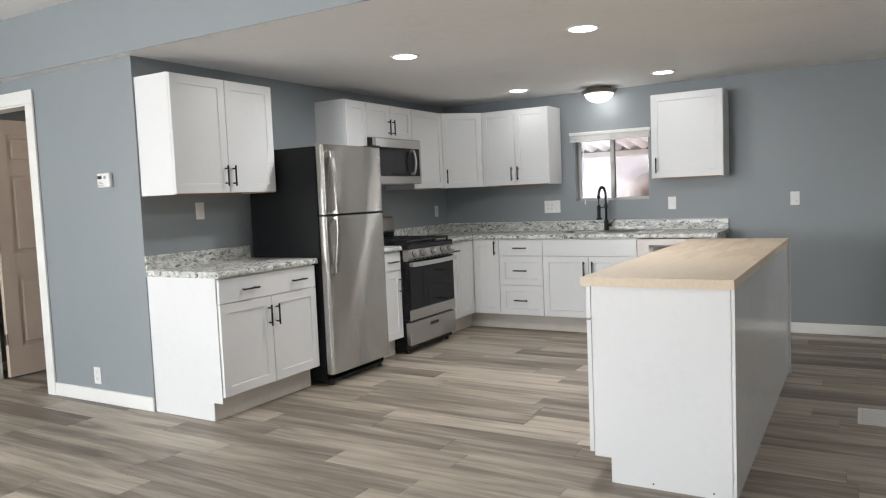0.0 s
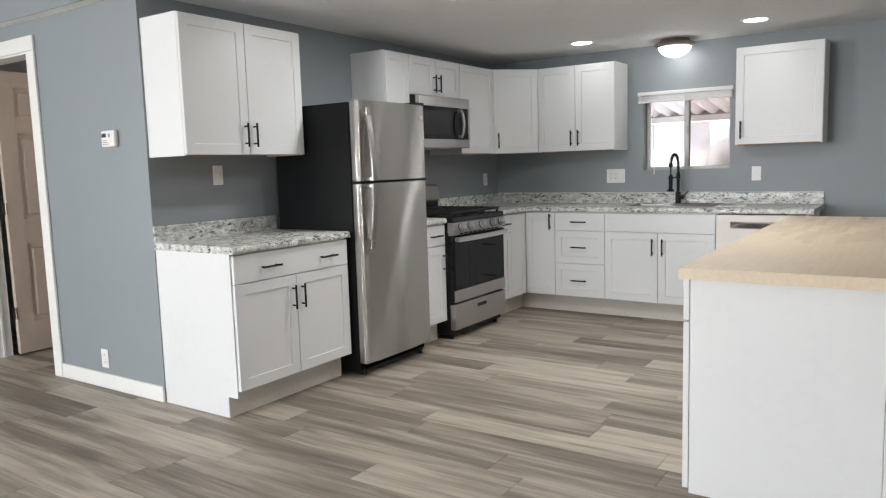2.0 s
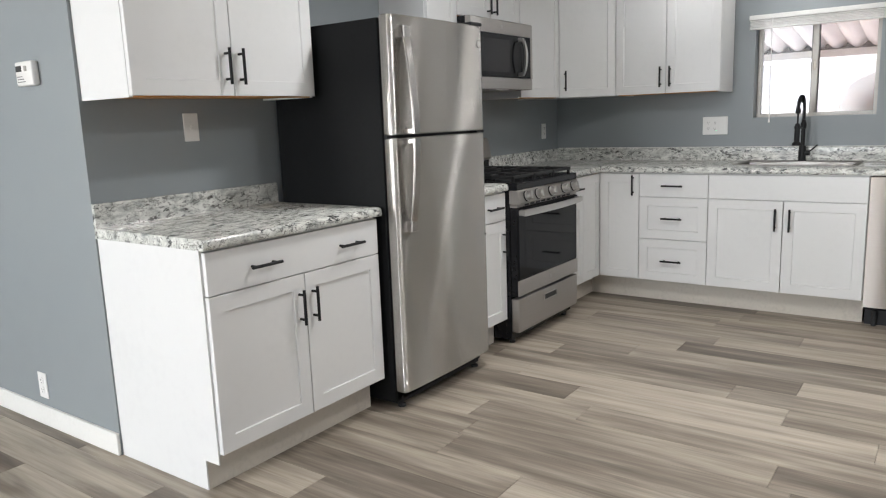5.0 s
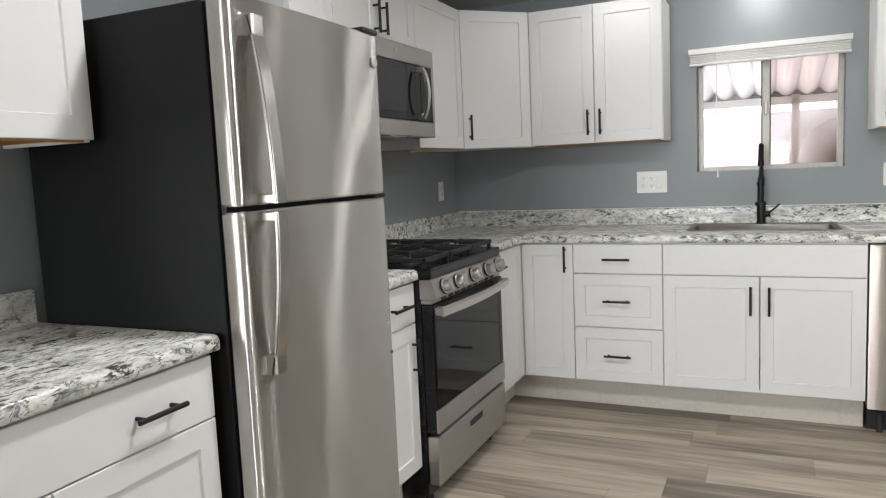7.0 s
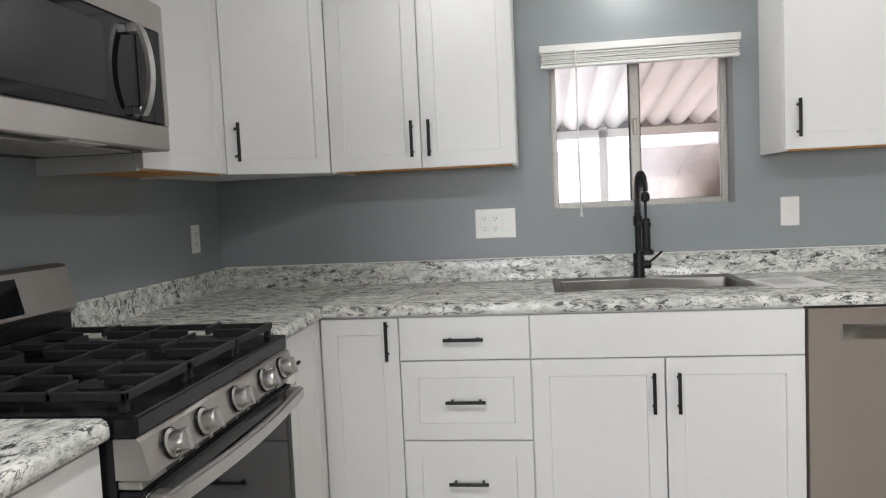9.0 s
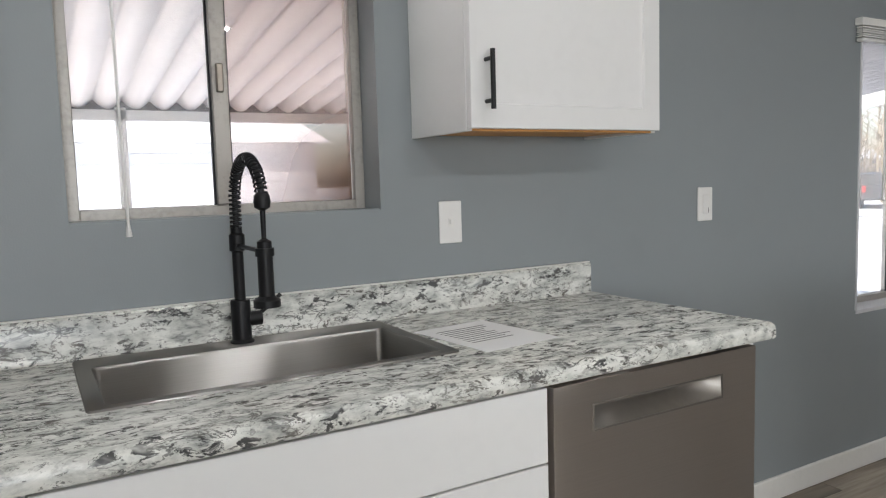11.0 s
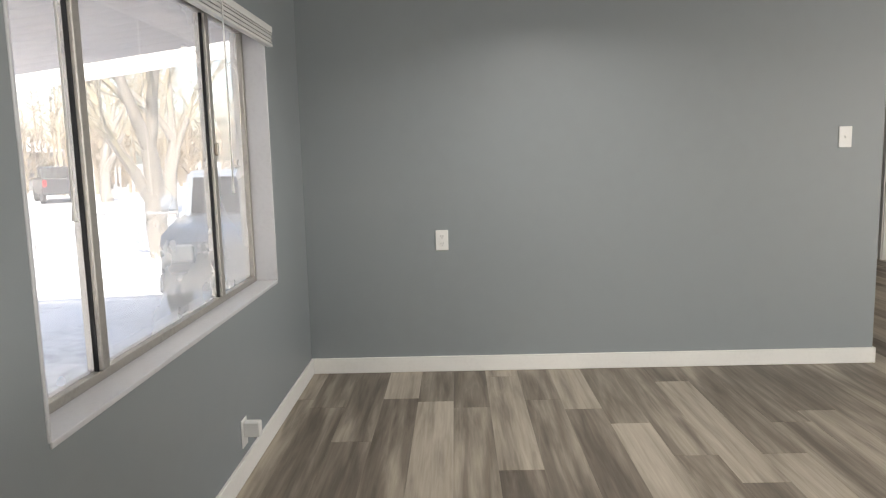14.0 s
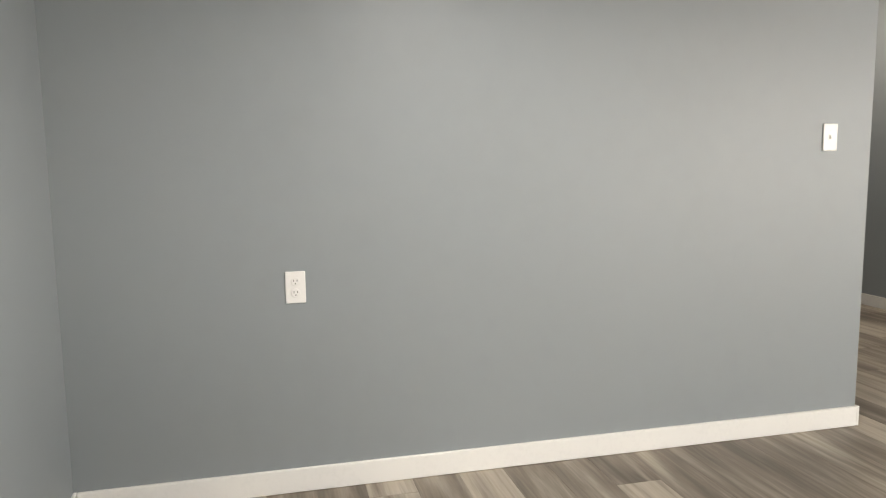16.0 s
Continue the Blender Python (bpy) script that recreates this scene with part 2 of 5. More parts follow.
def veiled(name, tint, veil, film_color=(0.9, 0.88, 0.86, 1), stained=False):
    """Old window pane: clear glass under a thin pale film that catches daylight, adding veiling haze."""
    mat, t, b = nodes_of(name)
    b.inputs["Base Color"].default_value = (*tint, 1)
    b.inputs["Transmission Weight"].default_value = 1.0
    b.inputs["Roughness"].default_value, b.inputs["IOR"].default_value = 0.0, 1.45
    film = node(t, "ShaderNodeBsdfTranslucent", Color=film_color)
    mix = node(t, "ShaderNodeMixShader")
    co = node(t, "ShaderNodeTexCoord")
    n = node(t, "ShaderNodeTexNoise", Scale=3.0, Detail=4.0)
    t.links.new(co.outputs["Object"], n.inputs["Vector"])
    rng_ = node(t, "ShaderNodeMapRange")
    rng_.inputs["To Min"].default_value, rng_.inputs["To Max"].default_value = veil * 0.6, veil * 1.4
    t.links.new(n.outputs[0], rng_.inputs[0])
    t.links.new(rng_.outputs[0], mix.inputs[0])
    if stained:
        # rusty run-off in the lower outer corner of the pane
        far = node(t, "ShaderNodeVectorMath")
        far.operation = "DISTANCE"
        far.inputs[1].default_value = (-1.56, 8.05, 1.24)
        t.links.new(co.outputs["Object"], far.inputs[0])
        fall = node(t, "ShaderNodeMapRange")
        fall.inputs["From Min"].default_value, fall.inputs["From Max"].default_value = 0.06, 0.34
        fall.inputs["To Min"].default_value, fall.inputs["To Max"].default_value = 1.1, 0.0
        t.links.new(far.outputs["Value"], fall.inputs[0])
        wear = node(t, "ShaderNodeMath")
        wear.operation = "MULTIPLY"
        t.links.new(fall.outputs[0], wear.inputs[0])
        wear.inputs[1].default_value = 0.5
        both = node(t, "ShaderNodeMath")
        t.links.new(rng_.outputs[0], both.inputs[0])
        t.links.new(wear.outputs[0], both.inputs[1])
        both.use_clamp = True
        t.links.new(both.outputs[0], mix.inputs[0])
        rust = node(t, "ShaderNodeMixRGB", Color1=film_color, Color2=(0.20, 0.125, 0.085, 1))
        more = node(t, "ShaderNodeMath")
        more.operation, more.use_clamp = "MULTIPLY", True
        more.inputs[1].default_value = 1.7
        t.links.new(wear.outputs[0], more.inputs[0])
        t.links.new(more.outputs[0], rust.inputs[0])
        t.links.new(rust.outputs[0], film.inputs["Color"])
    t.links.new(b.outputs[0], mix.inputs[1])
    t.links.new(film.outputs[0], mix.inputs[2])
    t.links.new(mix.outputs[0], t.nodes["Material Output"].inputs[0])
    return mat


WALL = plain("wall_paint", (0.262, 0.287, 0.298), 0.42, vary=0.012, scale=1.2, bump=0.12, bump_scale=260)
CEILM = plain("ceiling_paint", (0.84, 0.83, 0.82), 0.8, vary=0.02, scale=2, bump=0.35, bump_scale=70)
TRIM = plain("trim_paint", (0.80, 0.79, 0.76), 0.4, vary=0.02)
CAB = plain("cabinet_paint", (0.74, 0.74, 0.735), 0.38, vary=0.012, scale=3)
PANELW = plain("semi_gloss_panel", (0.74, 0.74, 0.73), 0.2, vary=0.03, scale=3, bump=0.35, bump_scale=9)
CABIN = plain("maple_ply", (0.50, 0.24, 0.065), 0.5, vary=0.1, scale=8)
KICK = plain("toe_kick_board", (0.58, 0.54, 0.48), 0.5, vary=0.06)
BLACK = plain("black_metal", (0.009, 0.009, 0.010), 0.42, vary=0.1, Specular_IOR_Level=0.3)
FRIDGE_SIDE = plain("textured_black_steel", (0.010, 0.0105, 0.011), 0.6, vary=0.1, bump=0.3, bump_scale=500, Specular_IOR_Level=0.12)
IRON = plain("cast_iron", (0.014, 0.014, 0.015), 0.62, vary=0.2, bump=0.3, bump_scale=300)
ENAMEL = plain("black_enamel", (0.008, 0.008, 0.01), 0.25, Specular_IOR_Level=0.3)
DARKGLASS = plain("oven_glass", (0.006, 0.0065, 0.008), 0.05, vary=0.02, Specular_IOR_Level=0.17)
RUBBER = plain("rubber", (0.02, 0.02, 0.022), 0.7)
STEEL = brushed("brushed_steel", (0.66, 0.64, 0.61), 0.27, 0.88, 0.09, 0.04)
STEELH = brushed("brushed_steel_trim", (0.50, 0.48, 0.46), 0.30, 0.75, 0.06)
DISHM = brushed("dishwasher_steel", (0.52, 0.475, 0.435), 0.28, 0.87, 0.02, 0.22)
HANDLEM = plain("satin_steel_handle", (0.55, 0.53, 0.51), 0.22, metal=1.0, vary=0.03)
CHROME = plain("satin_chrome", (0.52, 0.51, 0.495), 0.33, metal=1.0, vary=0.02)
SINKM = brushed("sink_steel", (0.36, 0.35, 0.335), 0.32, 0.8, 0.05)
POCKET = plain("pocket_steel", (0.34, 0.32, 0.295), 0.45, metal=1.0, vary=0.03)
NICKEL = plain("brushed_nickel", (0.32, 0.29, 0.25), 0.35, metal=1.0)
PLATE = plain("white_plastic", (0.80, 0.79, 0.77), 0.3, vary=0.01)
SLOT = plain("dark_slot", (0.03, 0.03, 0.03), 0.6)
BLIND = plain("blind_slat", (0.80, 0.79, 0.77), 0.45, vary=0.02)
ALU = plain("aged_aluminium", (0.38, 0.36, 0.33), 0.42, metal=0.5, vary=0.1, scale=8)
WHITEVINYL = plain("white_sill_paint", (0.60, 0.60, 0.62), 0.4, vary=0.03)
# the pale film stands in for glare that washes out the view
PANE = veiled("window_glass", (1, 1, 1), 0.13)
PANE_WIDE = veiled("veiled_window_glass", (1, 1, 1), 0.24)
SCREENED = veiled("hazy_glass", (0.86, 0.79, 0.76), 0.20, (0.66, 0.55, 0.50, 1), True)
GRANITE = granite()
BUTCHER = butcher()
PAPER = plain("paper", (0.82, 0.82, 0.82), 0.8, vary=0.01)
INK = plain("ink", (0.06, 0.06, 0.06), 0.8)
DISC = glow("led_disc", (1, 0.98, 0.94), 5)
DOME = glow("lit_dome", (1, 0.97, 0.92), 2.2)
DOORM = plain("door_paint", (0.60, 0.49, 0.40), 0.42, vary=0.03)
BROWN = plain("dark_brown_wood", (0.06, 0.045, 0.035), 0.5, vary=0.25, scale=10)
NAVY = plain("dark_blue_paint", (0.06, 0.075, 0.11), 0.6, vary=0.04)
SNOW = plain("snow", (0.70, 0.70, 0.70), 0.8, vary=0.28, scale=0.9, bump=0.5, bump_scale=6)
BARK = plain("pale_bark", (0.20, 0.18, 0.155), 0.9, vary=0.3, scale=9, bump=0.6, bump_scale=40)
TWIG = plain("twig", (0.24, 0.21, 0.15), 0.9, vary=0.3, scale=9)
ROOFM = plain("corrugated_white_metal", (0.76, 0.69, 0.65), 0.5, vary=0.08, scale=2)
TRUCK = plain("blue_car_paint", (0.26, 0.29, 0.33), 0.28, vary=0.05, Coat_Weight=0.6)
TRUCKD = plain("dark_car_paint", (0.03, 0.03, 0.035), 0.3, vary=0.05, Coat_Weight=0.6)
LENS = plain("headlamp_lens", (0.75, 0.74, 0.70), 0.15)
TAIL = plain("tail_lamp", (0.5, 0.03, 0.03), 0.2)
FENCEM = plain("galvanised_tube", (0.5, 0.5, 0.5), 0.45, metal=0.8)
HEDGE = plain("bare_hedge", (0.22, 0.18, 0.13), 0.95, vary=0.4, scale=3)
SHED = plain("grey_siding", (0.42, 0.41, 0.40), 0.7, vary=0.08)
PLANKM = plank_mat("vinyl_plank", False)
PLANKR = plank_mat("vinyl_plank_joined", True)


# ---- helpers for meshes ----
def box(bm, x0, x1, y0, y1, z0, z1, bevel=0.0, seg=1):
    m = Matrix.Translation(((x0 + x1) / 2, (y0 + y1) / 2, (z0 + z1) / 2)) @ Matrix.Diagonal((abs(x1 - x0), abs(y1 - y0), abs(z1 - z0), 1))
    vs = bmesh.ops.create_cube(bm, size=1, matrix=m)["verts"]
    if bevel:
        es = {e for v in vs for e in v.link_edges}
        bmesh.ops.bevel(bm, geom=list(es), offset=bevel, segments=seg, affect="EDGES", profile=0.5)
    return bm


def cyl(bm, a, b, r, r2=None, n=16, caps=True):
    a, b = Vector(a), Vector(b)
    d = b - a
    m = Matrix.Translation((a + b) / 2) @ d.to_track_quat("Z", "Y").to_matrix().to_4x4()
    bmesh.ops.create_cone(bm, cap_ends=caps, segments=n, radius1=r, radius2=r if r2 is None else r2, depth=d.length, matrix=m)
    return bm


def lathe(bm, profile, n=28, m=Matrix.Identity(4)):
    """Turns (r, z) pairs about the z axis."""
    rings = []
    for r, z in profile:
        rings.append([bm.verts.new(m @ Vector((r * math.cos(2 * math.pi * k / n), r * math.sin(2 * math.pi * k / n), z))) for k in range(n)])
    for a, b in zip(rings, rings[1:]):
        for k in range(n):
            bm.faces.new((a[k], a[(k + 1) % n], b[(k + 1) % n], b[k]))
    for ring in (rings[0], rings[-1]):
        bm.faces.new(ring)
    bmesh.ops.recalc_face_normals(bm, faces=bm.faces)
    return bm


def tube(bm, pts, r, n=10, r_end=None):
    """A round bar through the points."""
    pts = [Vector(p) for p in pts]
    rings = []
    for k, p in enumerate(pts):
        d = (pts[min(k + 1, len(pts) - 1)] - pts[max(k - 1, 0)]).normalized()
        q = d.to_track_quat("Z", "Y")
        rk = r if r_end is None else r + (r_end - r) * k / (len(pts) - 1)
        rings.append([bm.verts.new(p + q @ Vector((rk * math.cos(2 * math.pi * j / n), rk * math.sin(2 * math.pi * j / n), 0))) for j in range(n)])
    for a, b in zip(rings, rings[1:]):
        best = min(range(n), key=lambda s: sum((a[j].co - b[(j + s) % n].co).length for j in range(0, n, 3)))
        for j in range(n):
            bm.faces.new((a[j], a[(j + 1) % n], b[(j + 1 + best) % n], b[(j + best) % n]))
    for ring in (rings[0], rings[-1]):
        bm.faces.new(ring)
    bmesh.ops.recalc_face_normals(bm, faces=bm.faces)
    return bm


def extrude_outline(bm, pts, lo, hi, axis="x"):
    """A closed outline of (u, v), drawn out along an axis. u, v are the other two axes in order."""
    def put(u, v, w):
        return {"x": (w, u, v), "y": (u, w, v), "z": (u, v, w)}[axis]
    a = [bm.verts.new(put(u, v, lo)) for u, v in pts]
    b = [bm.verts.new(put(u, v, hi)) for u, v in pts]
    n = len(pts)
    for k in range(n):
        bm.faces.new((a[k], a[(k + 1) % n], b[(k + 1) % n], b[k]))
    bm.faces.new(a)
    bm.faces.new(b)
    bmesh.ops.recalc_face_normals(bm, faces=bm.faces)
    return bm


def finish(bm, name, mat, smooth=None):
    me = bpy.data.meshes.new(name)
    if smooth is not None:
        for f in bm.faces:
            f.smooth = True
        for e in bm.edges:
            if len(e.link_faces) == 2 and e.calc_face_angle(0) > radians(smooth):
                e.smooth = False
    bm.to_mesh(me)
    bm.free()
    me.materials.append(mat)
    return me


def part(name, bm, material, parent, label="", smooth=None):
    ob = new(name, finish(bm, name, material, smooth))
    ob.parent = parent
    return tagged(ob, label) if label else ob


def thing(name, m, label, category, group=""):
    ob = new(name)
    ob.empty_display_size = 0.1
    ob.matrix_world = m
    return tagged(ob, label, category, group)


def structure(name, bm, mat, label="", smooth=None):
    return tagged(new(name, finish(bm, name, mat, smooth)), label, "", "", "structure")


def B():
    return bmesh.new()


# ---- the large structure ----
LW, SW, DW, EW = -3.76, 7.93, 4.05, 3.26      # kitchen's fridge wall, sink wall, door wall, dining end wall
WT = 0.12


def wall_x(name, y0, y1, x0, x1, z0, z1, holes, mat, label):
    """A wall along x, with openings (xa, xb, za, zb)."""
    bm = B()
    xs = sorted({x0, x1, *[h[0] for h in holes], *[h[1] for h in holes]})
    for a, b in zip(xs, xs[1:]):
        hs = [h for h in holes if h[0] <= a and h[1] >= b]
        z = z0
        for h in sorted(hs, key=lambda q: q[2]):
            if h[2] > z:
                box(bm, a, b, y0, y1, z, h[2])
            z = h[3]
        if z < z1:
            box(bm, a, b, y0, y1, z, z1)
    bmesh.ops.remove_doubles(bm, verts=bm.verts, dist=1e-5)
    return structure(name, bm, mat, label)


KWIN = (-2.288, -1.56, 1.20, 1.87)
BWIN = (0.60, 2.56, 0.68, 1.86)
DOORWAY = (-5.76, -4.905, 0.0, 2.085)
wall_x("wall_north", SW, SW + 0.16, -6.4, 7.0, 0, 2.7, [KWIN, BWIN], WALL, "blue-grey painted wall with a sink window and a wide dining window")
wall_x("wall_door", DW, DW + WT, -6.4, LW, 0, CEIL, [DOORWAY], WALL, "blue-grey painted wall with a white-cased doorway")
structure("wall_west", box(B(), LW - WT, LW, DW + WT, SW, 0, CEIL), WALL, "blue-grey painted wall behind the refrigerator and range")
structure("wall_east", box(B(), EW, EW + WT, 4.675, SW, 0, CEIL), WALL, "blue-grey painted end wall of the dining area")
hb = box(B(), -6.4, 7.0, 3.965, 3.971, CEIL - 0.002, 2.75)
box(hb, -6.4, 7.0, 3.971, DW, CEIL + 0.1, 2.75)
structure("header", hb, WALL, "blue-grey painted header over the kitchen opening")
fw = B()
for ya, yb, za, zb in ((-2.6, -2.3, 0, 2.75), (-0.1, 6.6, 0, 2.75), (-2.3, -0.1, 0, 0.8), (-2.3, -0.1, 2.1, 2.75)):
    box(fw, -6.4 - WT, -6.4, ya, yb, za, zb)
bmesh.ops.remove_doubles(fw, verts=fw.verts, dist=1e-5)
structure("wall_far_west", fw, WALL, "blue-grey painted living room wall with a window")
wall_x("wall_south", -2.6 - WT, -2.6, -6.4, 7.0, 0, 2.75, [(-4.3, -2.1, 0.8, 2.1), (3.9, 6.1, 0.8, 2.1)], WALL, "blue-grey painted living room wall with two windows")
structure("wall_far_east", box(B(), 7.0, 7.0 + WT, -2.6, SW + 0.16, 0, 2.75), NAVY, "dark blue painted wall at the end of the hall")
wall_x("wall_hall_south", 2.36, 2.48, 4.3, 7.0, 0, 2.75, [(6.15, 6.95, 0, 2.05)], WALL, "blue-grey painted hall wall with an open doorway")
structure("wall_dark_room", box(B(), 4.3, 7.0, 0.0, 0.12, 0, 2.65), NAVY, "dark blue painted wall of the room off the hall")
structure("wall_hall_north", box(B(), EW + WT, 7.0, 4.675, 4.795, 0, CEIL), WALL, "blue-grey painted hall wall")
structure("wall_back_room", box(B(), -6.4, LW - WT, 6.6, 6.72, 0, CEIL), WALL, "blue-grey painted wall of the room behind the doorway")
structure("ceiling_kitchen", box(B(), -6.4, 7.0, 3.971, SW, CEIL, CEIL + 0.1), CEILM, "flat white textured ceiling with recessed lights")
structure("ceiling_living", box(B(), -6.4, 7.0, -2.6, 3.965, 2.65, 2.75), CEILM, "flat white living room ceiling")
structure("floor", box(B(), -6.4, 7.0, -2.6, SW, -0.12, -0.006), SLOT, "greyed oak vinyl plank floor")


def baseboard(a, b, n):
    """White flat baseboard from a to b with its face towards n."""
    a, b, n = Vector((*a, 0)), Vector((*b, 0)), Vector((*n, 0))
    bm = B()
    t = 0.014
    lo = Vector((min(a.x, b.x, (a + n * t).x, (b + n * t).x), min(a.y, b.y, (a + n * t).y, (b + n * t).y), 0))
    hi = Vector((max(a.x, b.x, (a + n * t).x, (b + n * t).x), max(a.y, b.y, (a + n * t).y, (b + n * t).y), 0))
    box(bm, lo.x, hi.x, lo.y, hi.y, 0.001, 0.092, 0.0025)
    return structure("baseboard", bm, TRIM, "white painted flat baseboard")


baseboard((-0.86, SW), (EW, SW), (0, -1))
baseboard((EW, 4.675), (EW, SW - 0.015), (-1, 0))
baseboard((EW - 0.014, 4.675), (EW + WT, 4.675), (0, -1))
baseboard((-4.82, DW), (LW, DW), (0, -1))
baseboard((-6.4, DW), (-5.845, DW), (0, -1))
baseboard((4.3, 2.48), (6.064, 2.48), (0, 1))
baseboard((4.3, 0.12), (7.0, 0.12), (0, 1))
baseboard((7.0, 2.5), (7.0, 4.675), (-1, 0))


# ---- doorway, inner door ----
def casing(m, w, h, label):
    """Flat white casing with jambs, drawn about an opening of width w along local x, wall face at local y = 0, towards -y."""
    ob = tagged(thing("door_frame", m, label, "door frame"), kind="structure")
    part("jamb", box(B(), 0, 0.018, -0.004, WT, 0, h - 0.018, 0.002), TRIM, ob)
    part("jamb", box(B(), w - 0.018, w, -0.004, WT, 0, h - 0.018, 0.002), TRIM, ob)
    part("head_jamb", box(B(), 0, w, -0.004, WT, h - 0.018, h, 0.002), TRIM, ob)
    part("casing", box(B(), -0.085, 0.006, -0.018, -0.002, 0, h - 0.007, 0.003), TRIM, ob)
    part("casing", box(B(), w - 0.006, w + 0.085, -0.018, -0.002, 0, h - 0.007, 0.003), TRIM, ob)
    part("head_casing", box(B(), -0.085, w + 0.085, -0.0185, -0.002, h - 0.006, h + 0.085, 0.003), TRIM, ob)
    part("stop", box(B(), 0.018, 0.03, 0.05, 0.07, 0, h - 0.018, 0.002), TRIM, ob)
    part("stop", box(B(), w - 0.03, w - 0.018, 0.05, 0.07, 0, h - 0.018, 0.002), TRIM, ob)
    return ob


casing(pose(DOORWAY[0], DW, 0), DOORWAY[1] - DOORWAY[0], DOORWAY[3], "white painted door casing with jambs and stops")
casing(pose(6.95, 2.48, 0, 0, 0, 180), 0.80, 2.05, "white painted door casing of the doorway off the hall")


def panel_door(name, m, w, h, label):
    """Six-panel moulded door, standing in local x-z, thickness along y."""
    ob = thing(name, m, label, "door")
    bm = B()
    T = 0.040
    xs = [0, 0.115, w / 2 - 0.055, w / 2 + 0.055, w - 0.115, w]
    zs = [0, 0.23, 0.80, 0.98, 1.60, 1.70, h - 0.11, h]
    box(bm, 0, w, -T / 2 + 0.0115, T / 2 - 0.0115, 0, h)
    for side in (-1, 1):
        y0, y1 = sorted((side * (T / 2 - 0.012), side * T / 2))
        for a, b in ((0, 1), (2, 3), (4, 5)):
            box(bm, xs[a], xs[b], y0, y1, 0, h)
        for a, b in ((1, 2), (3, 4)):
            for c, d in ((0, 1), (2, 3), (4, 5), (6, 7)):
                box(bm, xs[a], xs[b], y0, y1, zs[c], zs[d])
            for c, d in ((1, 2), (3, 4), (5, 6)):
                q = 0.035
                y2, y3 = sorted((side * (T / 2 - 0.012), side * (T / 2 - 0.003)))
                box(bm, xs[a] + q, xs[b] - q, y2, y3, zs[c] + q, zs[d] - q, 0.0085)
    part("leaf", bm, DOORM, ob)
    for z in (0.26, 1.02, 1.80):
        hg = B()
        cyl(hg, (-0.008, -T / 2 - 0.004, z), (-0.008, -T / 2 - 0.004, z + 0.09), 0.007, n=12)
        box(hg, -0.006, 0.0, -T / 2, T / 2, z, z + 0.09)
        box(hg, -0.030, -0.009, -T / 2 - 0.003, -T / 2, z, z + 0.09)
        part("hinge", hg, NICKEL, ob, "tarnished nickel hinge")
    kb = B()
    lathe(kb, [(0.03, 0.0), (0.03, 0.006), (0.012, 0.012), (0.012, 0.035), (0.026, 0.045), (0.028, 0.06), (0.012, 0.072)], 20, pose(w - 0.06, T / 2, 0.95, -90))
    lathe(kb, [(0.03, 0.0), (0.03, 0.006), (0.012, 0.012), (0.012, 0.035), (0.026, 0.045), (0.028, 0.06), (0.012, 0.072)], 20, pose(w - 0.06, -T / 2, 0.95, 90))
    part("door_knob", kb, NICKEL, ob, smooth=35)
    return ob


panel_door("door", pose(-5.70, DW + WT + 0.025, 0.012, 0, 0, 90), 0.81, 2.04, "open six-panel interior door in warm off-white, in the doorway")


# ---- cabinets ----
def shaker_bm(x0, x1, z0, z1, y, rail=0.057, thick=0.02, rec=0.007):
    """A shaker front: frame proud of a recessed flat panel; its face at y, towards -y."""
    bm = B()
    yb = y + thick
    c = 0.0015
    def ring(i, yy):
        return [bm.verts.new(p) for p in ((x0 + i, yy, z0 + i), (x1 - i, yy, z0 + i), (x1 - i, yy, z1 - i), (x0 + i, yy, z1 - i))]
    rs = [ring(0, yb), ring(0, y + c), ring(c, y), ring(rail, y), ring(rail + 0.0025, y + rec)]
    for a, b in zip(rs, rs[1:]):
        for k in range(4):
            bm.faces.new((a[k], a[(k + 1) % 4], b[(k + 1) % 4], b[k]))
    bm.faces.new(rs[-1])
    bm.faces.new(rs[0])
    bmesh.ops.recalc_face_normals(bm, faces=bm.faces)
    return bm


def pull(parent, x, y, z, upright, length=0.136):
    """Black bar pull with two posts, on a face at y."""
    bm = B()
    h = length / 2
    if upright:
        cyl(bm, (x, y - 0.030, z - h), (x, y - 0.030, z + h), 0.006, n=14)
        for s in (-0.048, 0.048):
            cyl(bm, (x, y + 0.0005, z + s), (x, y - 0.030, z + s), 0.005, n=12)
    else:
        cyl(bm, (x - h, y - 0.030, z), (x + h, y - 0.030, z), 0.006, n=14)
        for s in (-0.048, 0.048):
            cyl(bm, (x + s, y + 0.0005, z), (x + s, y - 0.030, z), 0.005, n=12)
    return part("handle", bm, BLACK, parent, "matt black bar pull", smooth=40)


def front(parent, name, x0, x1, z0, z1, y, shaker=True, handle=None):
    g = 0.0022
    if shaker:
        bm = shaker_bm(x0 + g, x1 - g, z0 + g, z1 - g, y)
    else:
        bm = box(B(), x0 + g, x1 - g, y, y + 0.02, z0 + g, z1 - g, 0.0015)
    ob = part(name, bm, CAB, parent)
    for kind, hx, hz in (handle or []):
        pull(ob, hx, y, hz, kind == "v")
    return ob


BD, UD = 0.615, 0.305     # depths of the base and upper boxes


